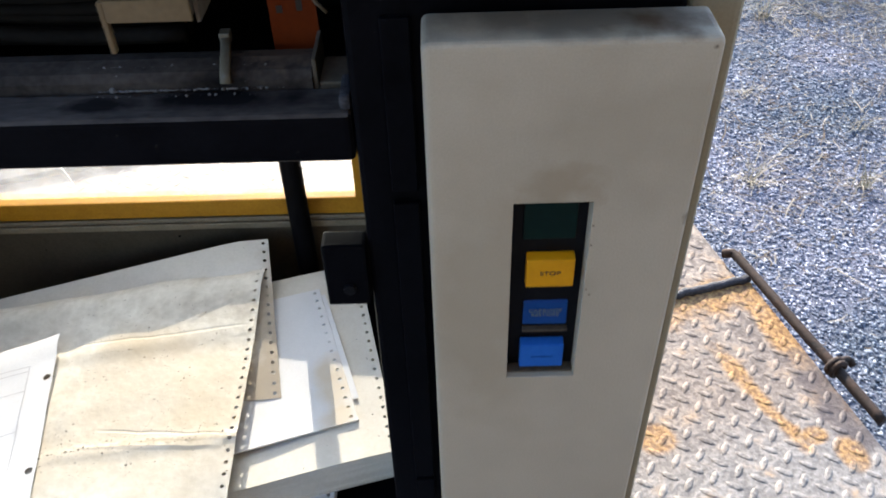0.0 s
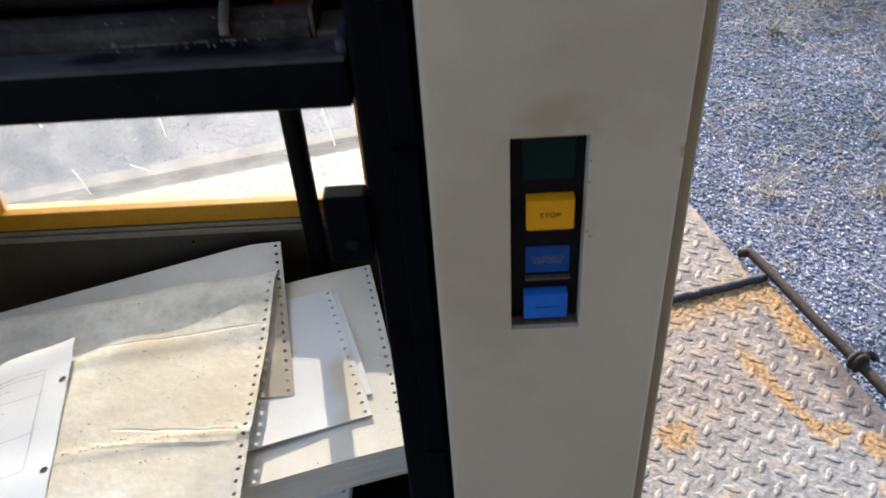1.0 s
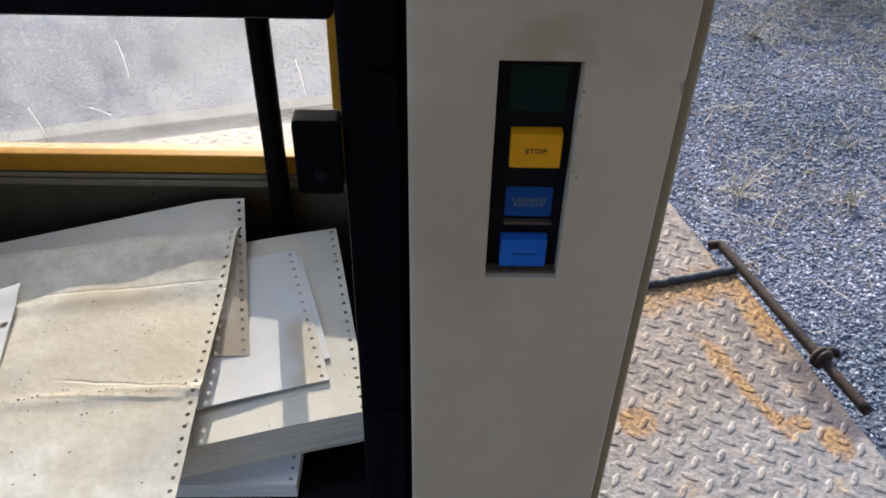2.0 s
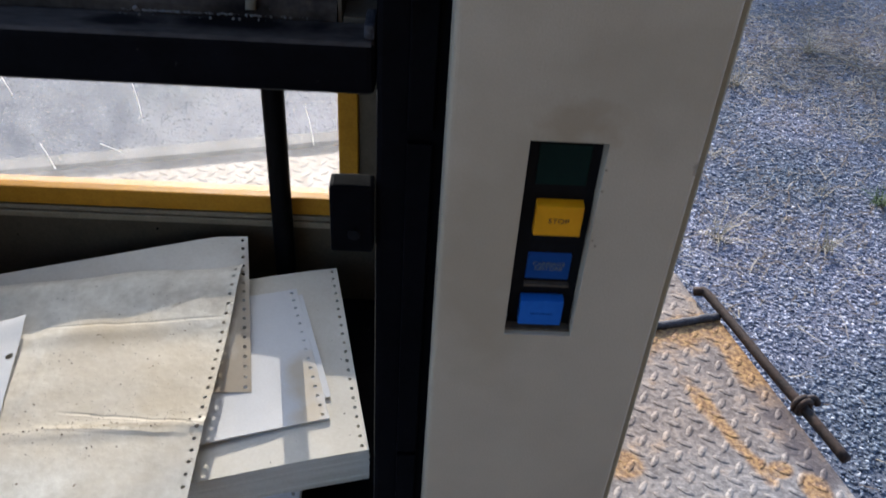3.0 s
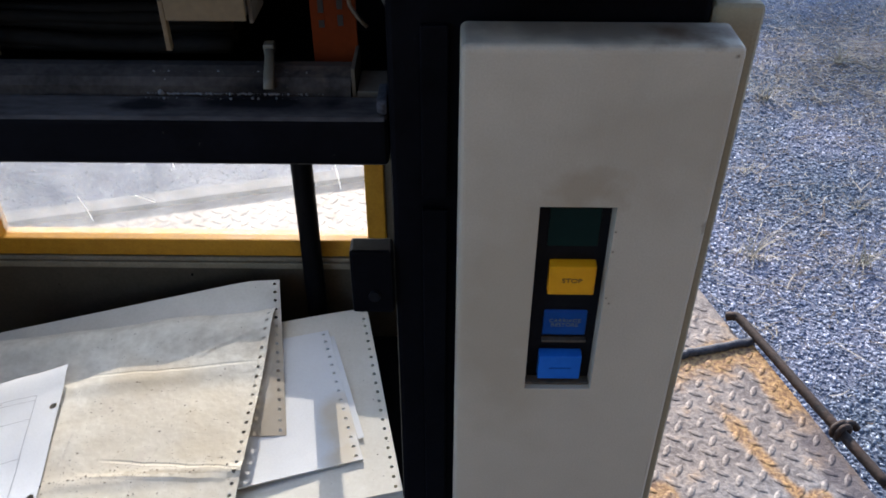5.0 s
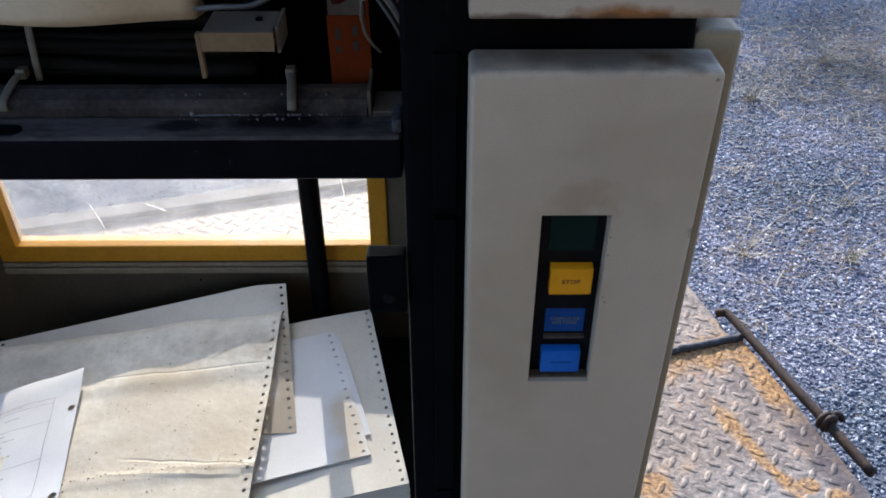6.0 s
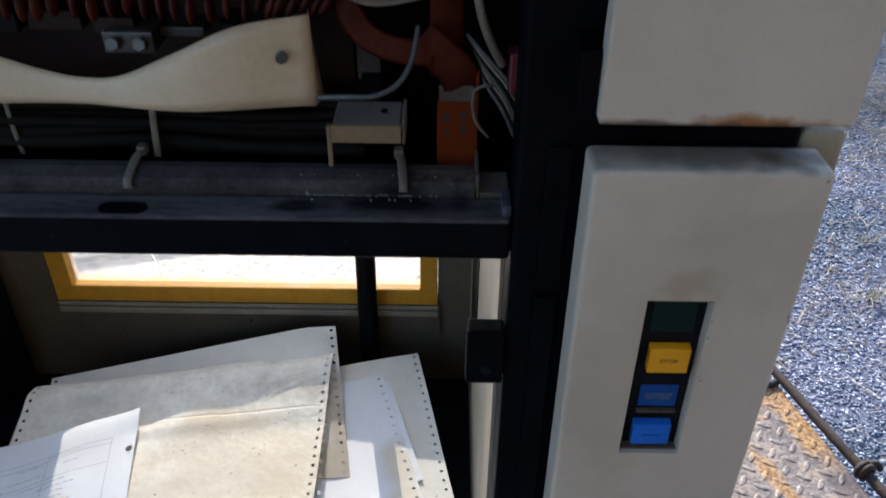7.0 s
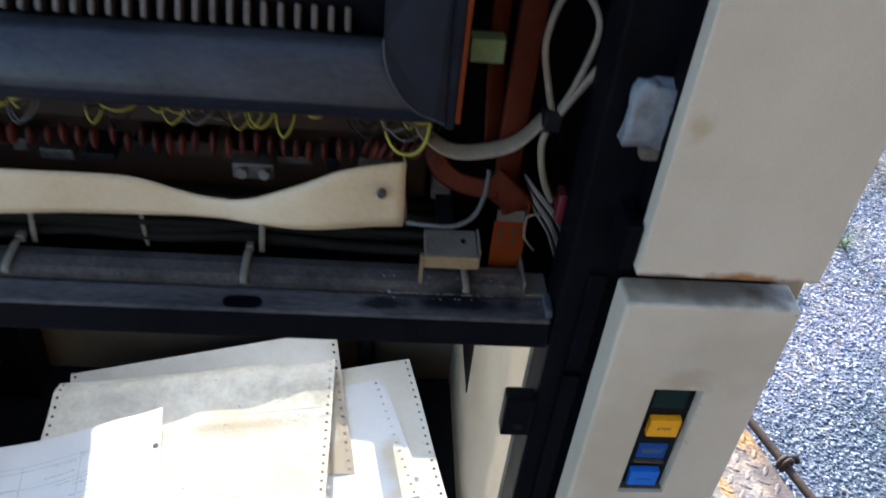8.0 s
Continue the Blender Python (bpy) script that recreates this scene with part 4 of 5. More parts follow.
def cable_tie(x, z_head, tail, strap=True):
    head = part("tie_head", box(x - 0.0028, x + 0.0028, 0.088, 0.0945, z_head - 0.0028, z_head + 0.0032), TIE, printer, "aged white cable tie", bevel=0.0008)
    tube("tie_tail", [(x, 0.090, z_head), (x + tail[0] * 0.5, 0.081, z_head + 0.0005), (x + tail[0], 0.0635, 0.7015), (x + tail[0], 0.0605, 0.6965)], 0.0027, TIE, head, flat=0.4, side=(1, 0, 0))
    if strap:
        tube("tie_strap", [(x + 0.008, 0.0925, 0.700), (x + 0.009, 0.0935, 0.72), (x + 0.010, 0.096, 0.745)], 0.0022, TIE, head, flat=0.35, side=(1, 0, 0))


cable_tie(-0.295, 0.7055, (-0.001, 0))
cable_tie(-0.1395, 0.7055, (0.004, 0), False)
cable_tie(-0.458, 0.7055, (-0.002, 0))
tube("tie_strap", [(-0.37, 0.094, 0.700), (-0.371, 0.0935, 0.715), (-0.3715, 0.094, 0.735)], 0.0016, TIE, printer, flat=0.5, side=(1, 0, 0))


def film():
    """The beige film over the board: level below, a wavy free edge above."""
    tops = [(X_LEFT, 0.786), (-0.60, 0.786), (-0.448, 0.776), (-0.40, 0.773), (-0.366, 0.770), (-0.340, 0.762), (-0.316, 0.7575), (-0.292, 0.7600), (-0.256, 0.776), (-0.225, 0.789), (-0.185, 0.795)]
    line = curve_points([(x, 0, z) for x, z in tops], 6)
    bm = bmesh.new()
    cols = []
    for p in line:
        low = 0.7425 + 0.001 * max(0, (p.x + 0.25) / 0.07)
        bow = 0.072 + 0.004 * math.sin(p.x * 30) + 0.003 * max(0.0, 1 - abs(p.x + 0.31) / 0.06)
        col = []
        for j in range(7):
            t = j / 6
            dimple = -0.002 * math.exp(-((p.x + 0.2) ** 2 + (low + (p.z - low) * t - 0.774) ** 2) / 0.00012)
            col.append(bm.verts.new((p.x, bow - dimple + 0.004 * t * t + 0.001 * math.sin(p.x * 55) * (1 - t), low + (p.z - low) * t)))
        cols.append(col)
    curl = cols[-1]
    cols.append([bm.verts.new((v.co.x + 0.004 - 0.001 * j, v.co.y + 0.011, v.co.z)) for j, v in enumerate(curl)])
    for a, b in zip(cols, cols[1:]):
        for j in range(6):
            bm.faces.new((a[j], b[j], b[j + 1], a[j + 1]))
    return bm


sheet = part("cover_film", film(), SHEET_BEIGE, printer, "wavy beige plastic film", True)
thick = sheet.modifiers.new("thickness", "SOLIDIFY")
thick.thickness = 0.0008
part("film_screw", disc((-0.2005, 0.0715, 0.7735), (0, -1, 0.05), 0.0034, 0.004, 14), METAL, sheet, bevel=0.0007)

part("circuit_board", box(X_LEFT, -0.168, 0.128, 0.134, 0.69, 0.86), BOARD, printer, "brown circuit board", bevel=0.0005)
# two added baffles that keep the window's light out of the bay
part("bay_floor_baffle", box(X_LEFT, -0.061, 0.0945, 0.1695, 0.674, 0.684), BLACK, printer)
part("bay_light_baffle", box(X_LEFT, -0.061, 0.17, 0.176, 0.672, 1.30), BLACK, printer, "black baffle added behind the boards to block window light")
chips = random.Random(21)
x = X_LEFT + 0.02
while x < -0.19:
    w = chips.uniform(0.008, 0.03)
    z = chips.uniform(0.768, 0.776)
    part("component", box(x, x + w, 0.096 + chips.uniform(0, 0.01), 0.1278, z, z + chips.uniform(0.005, 0.012)), chips.choice((RUBBER, RUBBER, METAL, BOARD, RELAY)), printer, bevel=0.0006)
    x += w + chips.uniform(0.003, 0.014)
for x in (-0.296, -0.281):
    part("terminal_nut", disc((x, 0.086, 0.774), (0, -1, 0.3), 0.0040, 0.006, 6), METAL, printer, "bright metal terminal nut", bevel=0.0006)
part("terminal_base", box(-0.303, -0.275, 0.0895, 0.1278, 0.7675, 0.7795), METAL, printer, bevel=0.0008)

# a row of red dipped components, the last few leaning together
cap_mesh = None
caps = random.Random(8)
X_CAP = X_LEFT + 0.01
i = 0
while X_CAP < -0.176:
    if cap_mesh is None:
        bm = bmesh.new()
        bmesh.ops.create_uvsphere(bm, u_segments=12, v_segments=8, radius=1)
        bm.transform(Matrix.Diagonal((0.0024, 0.0062, 0.0080, 1)))
        first_cap = part("capacitor", bm, RED_CAP, printer, "dark red dipped capacitor", True)
        cap_mesh = first_cap.data
        ob = first_cap
    else:
        ob = new("capacitor", cap_mesh)
        ob.parent, ob.matrix_parent_inverse = printer, Matrix.Translation(printer.location).inverted()
        tagged(ob, "dark red dipped capacitor")
    last = X_CAP > -0.215
    ob.location = (X_CAP, 0.089 + caps.uniform(-0.003, 0.003), 0.795 + caps.uniform(-0.002, 0.002) + (0.002 if last else 0))
    ob.rotation_euler = (caps.uniform(-0.1, 0.1), caps.uniform(-0.04, 0.04) + (0.35 + 6 * (X_CAP + 0.215) if last else 0), caps.uniform(-0.15, 0.15))
    X_CAP += (0.0062 if last else 0.0094) * caps.uniform(0.85, 1.2)
part("capacitor_rail", box(X_LEFT, -0.17, 0.094, 0.1278, 0.806, 0.818), BOARD, printer, bevel=0.001)

loops = random.Random(14)
for k in range(140):
    x, w, drop = loops.uniform(X_LEFT + 0.02, -0.19), loops.uniform(0.014, 0.040), loops.uniform(0.006, 0.020)
    y = loops.uniform(0.050, 0.078)
    lean = loops.uniform(-0.01, 0.01)
    yellow = k % 4 == 0
    lower = [(x + w * 0.5 - (w * 0.5 + lean * 0.2) * math.cos(q), 0.080 - (0.080 - y) * math.sin(q), 0.847 - (drop + 0.004) * math.sin(q)) for q in (0, 0.45, 0.95, 1.57, 2.19, 2.69, 3.14)]
    tube("wire", lower, 0.0007 if yellow else 0.0005, WIRE_YELLOW if yellow else (WIRE_GREY, BOARD, WIRE_BLACK)[k % 3], printer, "yellow looped wire" if yellow else "", steps=5, seg=6)
tube("wire", [(-0.205, 0.07, 0.838), (-0.196, 0.056, 0.821), (-0.184, 0.054, 0.8165), (-0.175, 0.055, 0.826), (-0.172, 0.065, 0.845)], 0.0011, WIRE_YELLOW, printer, "yellow looped wire", steps=6, seg=8)


def hood():
    """The slate hood over the wiring: rolled lower edge, sloping face, its end swept up in a curve."""
    prof = [(0.072, 0.848), (0.056, 0.8435), (0.047, 0.8445), (0.0425, 0.849), (0.0415, 0.856), (0.044, 0.864), (0.049, 0.874), (0.057, 0.884), (0.066, 0.889)]
    bm = bmesh.new()
    rows = []
    for i in range(60):
        x = X_LEFT + (X_LEFT + 0.163) * i / -59
        row = []
        for y, z in prof:
            dent = 0.0018 * noise.noise((x * 22, z * 40, 2))
            row.append(bm.verts.new((x, y + dent, z)))
        rows.append(row)
    for a, b in zip(rows, rows[1:]):
        for j in range(len(prof) - 1):
            # lower roll takes the dark navy: its downward shade as colour
            bm.faces.new((a[j], b[j], b[j + 1], a[j + 1])).material_index = 1 if j < 4 else 0
    return bm


hood_ob = part("hood", hood(), HOOD, printer, "dusty slate-coloured sheet metal hood", True)
# second colour paints the shade on the lower roll
hood_ob.data.materials.append(NAVY)
hood_ob.modifiers.new("thickness", "SOLIDIFY").thickness = 0.0012


def hood_end():
    """The upright end plate, with a curved inner gusset."""
    bm = box(-0.1655, -0.1595, 0.041, 0.135, 0.8435, 0.97)
    bmesh.ops.bevel(bm, geom=[e for e in bm.edges], offset=0.001, segments=2, affect="EDGES")
    return bm


part("hood_end", hood_end(), NAVY, printer)
gus = bmesh.new()
arc = [(-0.166, 0.0385, 0.849)] + [(-0.166 - 0.038 * math.sin(q), 0.0385 + 0.012 * (1 - math.cos(q)), 0.851 + 0.044 * (1 - math.cos(q))) for q in (0.15, 0.4, 0.65, 0.9, 1.15, 1.4, 1.57)]
gv = [gus.verts.new(p) for p in arc + [(-0.204, 0.060, 0.97), (-0.166, 0.060, 0.97)]]
gus.faces.new(gv)
gusset = part("gusset", gus, NAVY, hood_ob, "dark end gusset with a curved lower rim")
gusset.modifiers.new("thickness", "SOLIDIFY").thickness = 0.0015
# lighter bead modelled in place of a highlight along the curve
tube("rim_highlight", arc, 0.0011, HOOD, gusset, "lighter bead put in for the rim's highlight")
part("edge_strip", box(-0.1592, -0.1562, 0.0415, 0.058, 0.848, 0.97), TAG, printer, "worn orange edge strip", bevel=0.0006)
teeth_mesh = None
for k in range(60):
    x = X_LEFT + 0.01 + k * 0.0098
    if x > -0.216:
        break
    if teeth_mesh is None:
        bm = box(-0.0017, 0.0017, -0.005, 0.005, -0.007, 0.007)
        t0 = part("comb_tooth", bm, TOOTH, printer, "dull metal comb tooth", bevel=0.0009)
        teeth_mesh, ob = t0.data, t0
    else:
        ob = new("comb_tooth", teeth_mesh)
        ob.parent, ob.matrix_parent_inverse = printer, Matrix.Translation(printer.location).inverted()
    ob.location, ob.rotation_euler = (x, 0.078, 0.893), (-0.45, 0, 0)
part("comb_rail", box(X_LEFT, -0.19, 0.083, 0.096, 0.876, 0.97), BLACK, printer, bevel=0.001)

# the corner beside the post: flat cables, tag, relay and loose leads
Y = 0.095
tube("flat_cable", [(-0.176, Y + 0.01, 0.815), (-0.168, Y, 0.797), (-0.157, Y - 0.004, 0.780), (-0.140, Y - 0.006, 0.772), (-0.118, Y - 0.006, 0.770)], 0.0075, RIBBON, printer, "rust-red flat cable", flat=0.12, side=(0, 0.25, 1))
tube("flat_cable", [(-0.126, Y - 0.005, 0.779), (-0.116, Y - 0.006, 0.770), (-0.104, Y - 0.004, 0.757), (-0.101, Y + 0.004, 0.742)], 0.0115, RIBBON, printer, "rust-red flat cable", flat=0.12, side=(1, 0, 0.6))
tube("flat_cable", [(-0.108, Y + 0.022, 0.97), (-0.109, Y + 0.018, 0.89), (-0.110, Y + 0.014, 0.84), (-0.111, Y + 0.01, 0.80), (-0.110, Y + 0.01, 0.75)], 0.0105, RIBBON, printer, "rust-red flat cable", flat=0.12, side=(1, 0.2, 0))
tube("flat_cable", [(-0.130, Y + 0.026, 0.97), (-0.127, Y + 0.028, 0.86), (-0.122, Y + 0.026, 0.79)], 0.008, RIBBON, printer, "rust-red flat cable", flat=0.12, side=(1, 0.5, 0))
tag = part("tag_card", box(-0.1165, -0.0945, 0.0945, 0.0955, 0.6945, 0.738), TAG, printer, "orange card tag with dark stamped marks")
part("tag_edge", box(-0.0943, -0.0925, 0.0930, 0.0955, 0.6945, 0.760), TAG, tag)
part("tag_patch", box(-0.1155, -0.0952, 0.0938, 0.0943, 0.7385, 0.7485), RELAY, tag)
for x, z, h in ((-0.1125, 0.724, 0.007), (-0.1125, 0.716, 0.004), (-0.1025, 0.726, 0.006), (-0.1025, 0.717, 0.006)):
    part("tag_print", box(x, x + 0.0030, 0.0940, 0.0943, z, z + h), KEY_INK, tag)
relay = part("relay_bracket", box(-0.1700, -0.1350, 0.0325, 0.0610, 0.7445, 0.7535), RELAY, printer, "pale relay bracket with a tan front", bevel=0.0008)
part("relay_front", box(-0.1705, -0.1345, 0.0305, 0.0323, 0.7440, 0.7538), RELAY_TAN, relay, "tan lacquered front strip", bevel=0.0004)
part("relay_screw", disc((-0.1440, 0.0480, 0.7540), (0, 0, 1), 0.0018, 0.0016, 10), BLACK, relay)
part("relay_leg", box(-0.1730, -0.1707, 0.0310, 0.0350, 0.7295, 0.7530), RELAY_TAN, relay, bevel=0.0004)
part("relay_arm", box(-0.1610, -0.1490, 0.0612, 0.1278, 0.7455, 0.7500), RUBBER, relay)
part("relay_cheek", box(-0.1343, -0.1327, 0.0360, 0.0610, 0.7410, 0.7550), RELAY, relay)
tube("lead", [(-0.182, 0.070, 0.7510), (-0.168, 0.0635, 0.7545), (-0.150, 0.0620, 0.7560), (-0.137, 0.066, 0.7620), (-0.130, 0.076, 0.7720), (-0.127, 0.088, 0.786)], 0.0016, WIRE_GREY, printer, "grey looped lead")
part("small_case", box(-0.164, -0.150, 0.108, 0.122, 0.745, 0.766), DUCT, printer, bevel=0.0012)
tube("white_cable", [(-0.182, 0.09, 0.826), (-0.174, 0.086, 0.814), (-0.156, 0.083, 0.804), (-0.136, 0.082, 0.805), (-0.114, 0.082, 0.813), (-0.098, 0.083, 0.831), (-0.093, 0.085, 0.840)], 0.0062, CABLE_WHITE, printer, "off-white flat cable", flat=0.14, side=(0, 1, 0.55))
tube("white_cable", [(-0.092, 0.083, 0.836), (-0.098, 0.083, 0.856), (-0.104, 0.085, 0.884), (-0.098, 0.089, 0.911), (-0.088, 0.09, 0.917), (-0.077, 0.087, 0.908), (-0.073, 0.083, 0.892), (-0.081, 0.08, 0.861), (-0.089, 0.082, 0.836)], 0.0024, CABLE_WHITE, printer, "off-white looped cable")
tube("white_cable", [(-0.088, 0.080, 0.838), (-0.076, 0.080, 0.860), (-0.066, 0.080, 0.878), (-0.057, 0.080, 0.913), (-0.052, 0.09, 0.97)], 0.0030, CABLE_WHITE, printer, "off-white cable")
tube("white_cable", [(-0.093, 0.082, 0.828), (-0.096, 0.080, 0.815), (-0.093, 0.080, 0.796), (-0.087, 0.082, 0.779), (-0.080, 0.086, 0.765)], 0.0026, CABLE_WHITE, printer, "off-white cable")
part("clamp", box(-0.0985, -0.0855, 0.077, 0.090, 0.8245, 0.8400), RUBBER, printer, "black cable clamp", bevel=0.002)
part("terminal_block", box(-0.149, -0.127, 0.095, 0.108, 0.863, 0.879), GREEN, printer, "green terminal block", bevel=0.001)
lead = random.Random(2)
for k in range(7):
    tube("lead", [(-0.100 + 0.001 * k, 0.098, 0.778 - 0.002 * k), (-0.089, 0.090 + 0.001 * k, 0.768 - 0.003 * k), (-0.078, 0.086, 0.757 - 0.0035 * k), (-0.068, 0.088, 0.742 - 0.005 * k)], 0.0011, (WIRE_GREY, CABLE_WHITE, WIRE_BLACK)[k % 3], printer, "thin loose lead", steps=4, seg=6)
part("red_plug", box(-0.0765, -0.0705, 0.079, 0.093, 0.750, 0.774), WIRE_RED, printer, "red wire connector", bevel=0.0015)
tube("hook_wire", [(-0.085, 0.087, 0.752), (-0.0955, 0.0855, 0.7495), (-0.0945, 0.0855, 0.731), (-0.086, 0.085, 0.720)], 0.0010, CABLE_WHITE, printer, "bent pale wire hook", steps=2, seg=6)
bm = box(-0.060, -0.030, 0.0235, 0.0355, 0.850, 0.890)
bmesh.ops.subdivide_edges(bm, edges=bm.edges, cuts=7, use_grid_fill=True)
for v in bm.verts:
    k = v.co * 90
    v.co += Vector((noise.noise(k), noise.noise(k + Vector((9, 0, 0))), noise.noise(k + Vector((0, 9, 0))))) * 0.0035
    v.co.y = min(v.co.y, 0.0357)
    v.co.x += 0.004 * max(0, (v.co.z - 0.88) / 0.012) * (1 if v.co.x < -0.05 else -0.3)
part("foam_pad", bm, FOAM, printer, "torn pale grey foam pad", True)
part("foam_scrap", box(-0.048, -0.031, 0.024, 0.0352, 0.840, 0.8495), LEDGE, printer, bevel=0.003)
part("upper_hinge", box(-0.050, -0.041, 0.004, 0.0355, 0.772, 0.806), BLACK, printer, "dark hinge leaf", bevel=0.001)


# ---- paper ----
CELL = 0.0127


def paper(name, width, rows, place, material, parent, label, right=True, left=True, depth=0.0, thick=0.0, every=1, hole=0.0021, fine=False):
    """Fan-fold paper, a from its right rim to its left, b from its back to its front, with real sprocket holes along the rims.
    depth: how far the holes go down; thick: the height of the pile under the top sheet."""
    verts, index, faces, flat = [], {}, [], set()

    def at(a, b, down=0.0):
        k = (round(a, 6), round(b, 6), round(down, 6))
        if k not in index:
            index[k] = len(verts)
            verts.append(place(a, b) - Vector((0, 0, down)))
        return index[k]

    length = rows * CELL
    inner = max(4, round((width - 2 * CELL) / 0.022))
    cols = [0.0] + [CELL + (width - 2 * CELL) * i / inner for i in range(inner + 1)] + [width]
    h = CELL / 2
    rim8 = [(0, 0), (h, 0), (CELL, 0), (CELL, h), (CELL, CELL), (h, CELL), (0, CELL), (0, h)]
    hole8 = [(h + hole * math.cos(t), h + hole * math.sin(t)) for t in (math.radians(225 + 45 * i) for i in range(8))]
    for j in range(rows):
        b = j * CELL
        for i in range(len(cols) - 1):
            punched = ((i == 0 and right) or (i == len(cols) - 2 and left)) and j % every == every // 2
            if not punched:
                a0, a1 = cols[i], cols[i + 1]
                if fine:
                    faces.append((at(a0, b), at(a1, b), at(a1, b + h), at(a0, b + h)))
                    faces.append((at(a0, b + h), at(a1, b + h), at(a1, b + CELL), at(a0, b + CELL)))
                    continue
                loop = [at(a0, b), at(a1, b), at(a1, b + CELL), at(a0, b + CELL)]
                if j % every == every // 2:
                    if i == 1 and right:
                        loop.append(at(a0, b + h))
                    if i == len(cols) - 3 and left:
                        loop.insert(2, at(a1, b + h))
                faces.append(tuple(loop))
                continue
            o = [at(cols[i] + x, b + y) for x, y in rim8]
            q = [at(cols[i] + x, b + y) for x, y in hole8]
            first_flat = len(faces)
            for k in range(8):
                faces.append((o[k], o[(k + 1) % 8], q[(k + 1) % 8], q[k]))
            if depth:
                d = [at(cols[i] + x, b + y, depth) for x, y in hole8]
                for k in range(8):
                    faces.append((q[k], q[(k + 1) % 8], d[(k + 1) % 8], d[k]))
                faces.append(tuple(d))
            flat.update(range(first_flat, len(faces)))
    top_faces = len(faces)
    if thick:
        rng = random.Random(len(name) + rows)
        border = [(a, 0) for a in cols] + [(width, j * CELL) for j in range(1, rows + 1)] + [(a, length) for a in cols[-2::-1]] + [(0, j * CELL) for j in range(rows - 1, 0, -1)]
        layers = max(2, round(thick / 0.0022))
        last = [at(a, b) for a, b in border]
        for s in range(1, layers + 1):
            shift = Vector((rng.uniform(-1, 1), rng.uniform(-1, 1), 0)) * 0.0009
            ring = []
            for a, b in border:
                ring.append(len(verts))
                verts.append(place(a, b) - Vector((0, 0, thick * s / layers)) + shift)
            n = len(border)
            for k in range(n):
                faces.append((last[k], last[(k + 1) % n], ring[(k + 1) % n], ring[k]))
            last = ring
    me = bpy.data.meshes.new(name)
    me.from_pydata(verts, [], faces[:top_faces])
    me.update()
    for p in me.polygons:
        p.use_smooth = p.index not in flat
    ob = link(name, me, material, parent, label)
    if thick:
        sides = bpy.data.meshes.new("page_block")
        sides.from_pydata(verts, [], faces[top_faces:])
        sides.update()
        link("page_block", sides, material, parent, "white page edges of the pile")
    return ob


def lay(corner, across, down, height):
    """Places paper from its right back corner; height(a, b) is its level in metres."""
    c, s, d = Vector(corner), Vector((*across, 0)).normalized(), Vector((*down, 0)).normalized()

    def place(a, b):
        p = c + s * a + d * b
        return Vector((p.x, p.y, height(a, b)))

    return place


FAN = 0.378


def ease_to(x, low, high):
    t = min(1.0, max(0.0, (x - low) / (high - low)))
    return t * t * (3 - 2 * t)


def pile(name, place_corner, label, *args, **kw):
    e = thing(name, place_corner, label, "paper", "loose printer paper")
    paper(*args[:4], args[4], e, "", **kw)
    return e


place_f = lay((-0.156, 0.43, 0), (-1.0, -0.02), (0.0, -1.0), lambda a, b: 0.1375)
pile("paper_pile", (-0.34, 0.3, 0.1185), "flat pile of white continuous printer paper", "top_sheet", FAN, 22, place_f, PAPER, depth=0.006, thick=0.019)
place_a = lay((-0.1445, 0.4644, 0), (-0.968, -0.252), (0.215, -0.977), lambda a, b: 0.2030 - 0.0188 * ease_to(b, 0.0, 0.23) - 0.010 * ease_to(a, 0.06, 0.3) + 0.0008 * noise.noise((a * 14, b * 14, 0)))
pile("paper_pile", (-0.3, 0.33, 0.1376), "thick pile of white continuous printer paper, turned askew", "top_sheet", FAN, 21, place_a, PAPER_TAN, depth=0.008, thick=0.047)
place_b = lay((-0.188, 0.421, 0), (-0.955, -0.296), (0.304, -0.953), lambda a, b: 0.2042 - 0.0158 * ease_to(b, 0.0, 0.19) - 0.008 * ease_to(a, 0.08, 0.3))
pile("paper_pile", (-0.3, 0.3, 0.19), "thin pile of white continuous printer paper with a tan rim", "top_sheet", FAN * 0.7, 15, place_b, PAPER_RIM, depth=0.0028, thick=0.0032, left=False)
place_g = lay((-0.1800, 0.4130, 0), (-0.955, -0.296), (0.318, -0.948), lambda a, b: 0.2012 - 0.0158 * ease_to(b, 0.0, 0.19) + 0.0018 * math.exp(-(a / 0.006) ** 2) - 0.004 * ease_to(a, 0.015, 0.05))
pile("paper_sheet", (-0.3, 0.3, 0.188), "clean white sheet sticking out under a paper pile", "sheet", 0.2, 12, place_g, PAPER, right=False, left=False)
place_c = lay((-0.253, 0.480, 0), (-0.9956, -0.094), (0.178, -0.984), lambda a, b: 0.2345 - 0.19 * b - 0.200 * max(0.0, a - 0.04) - 0.002 * max(0, 1 - a / 0.045) ** 2 * ease_to(b, 0.0, 0.06))
pile("paper_sheet", (-0.4, 0.4, 0.19), "yellowed continuous paper sheet lying over the piles", "sheet", FAN, 17, place_c, PAPER_SHADED_RIM)


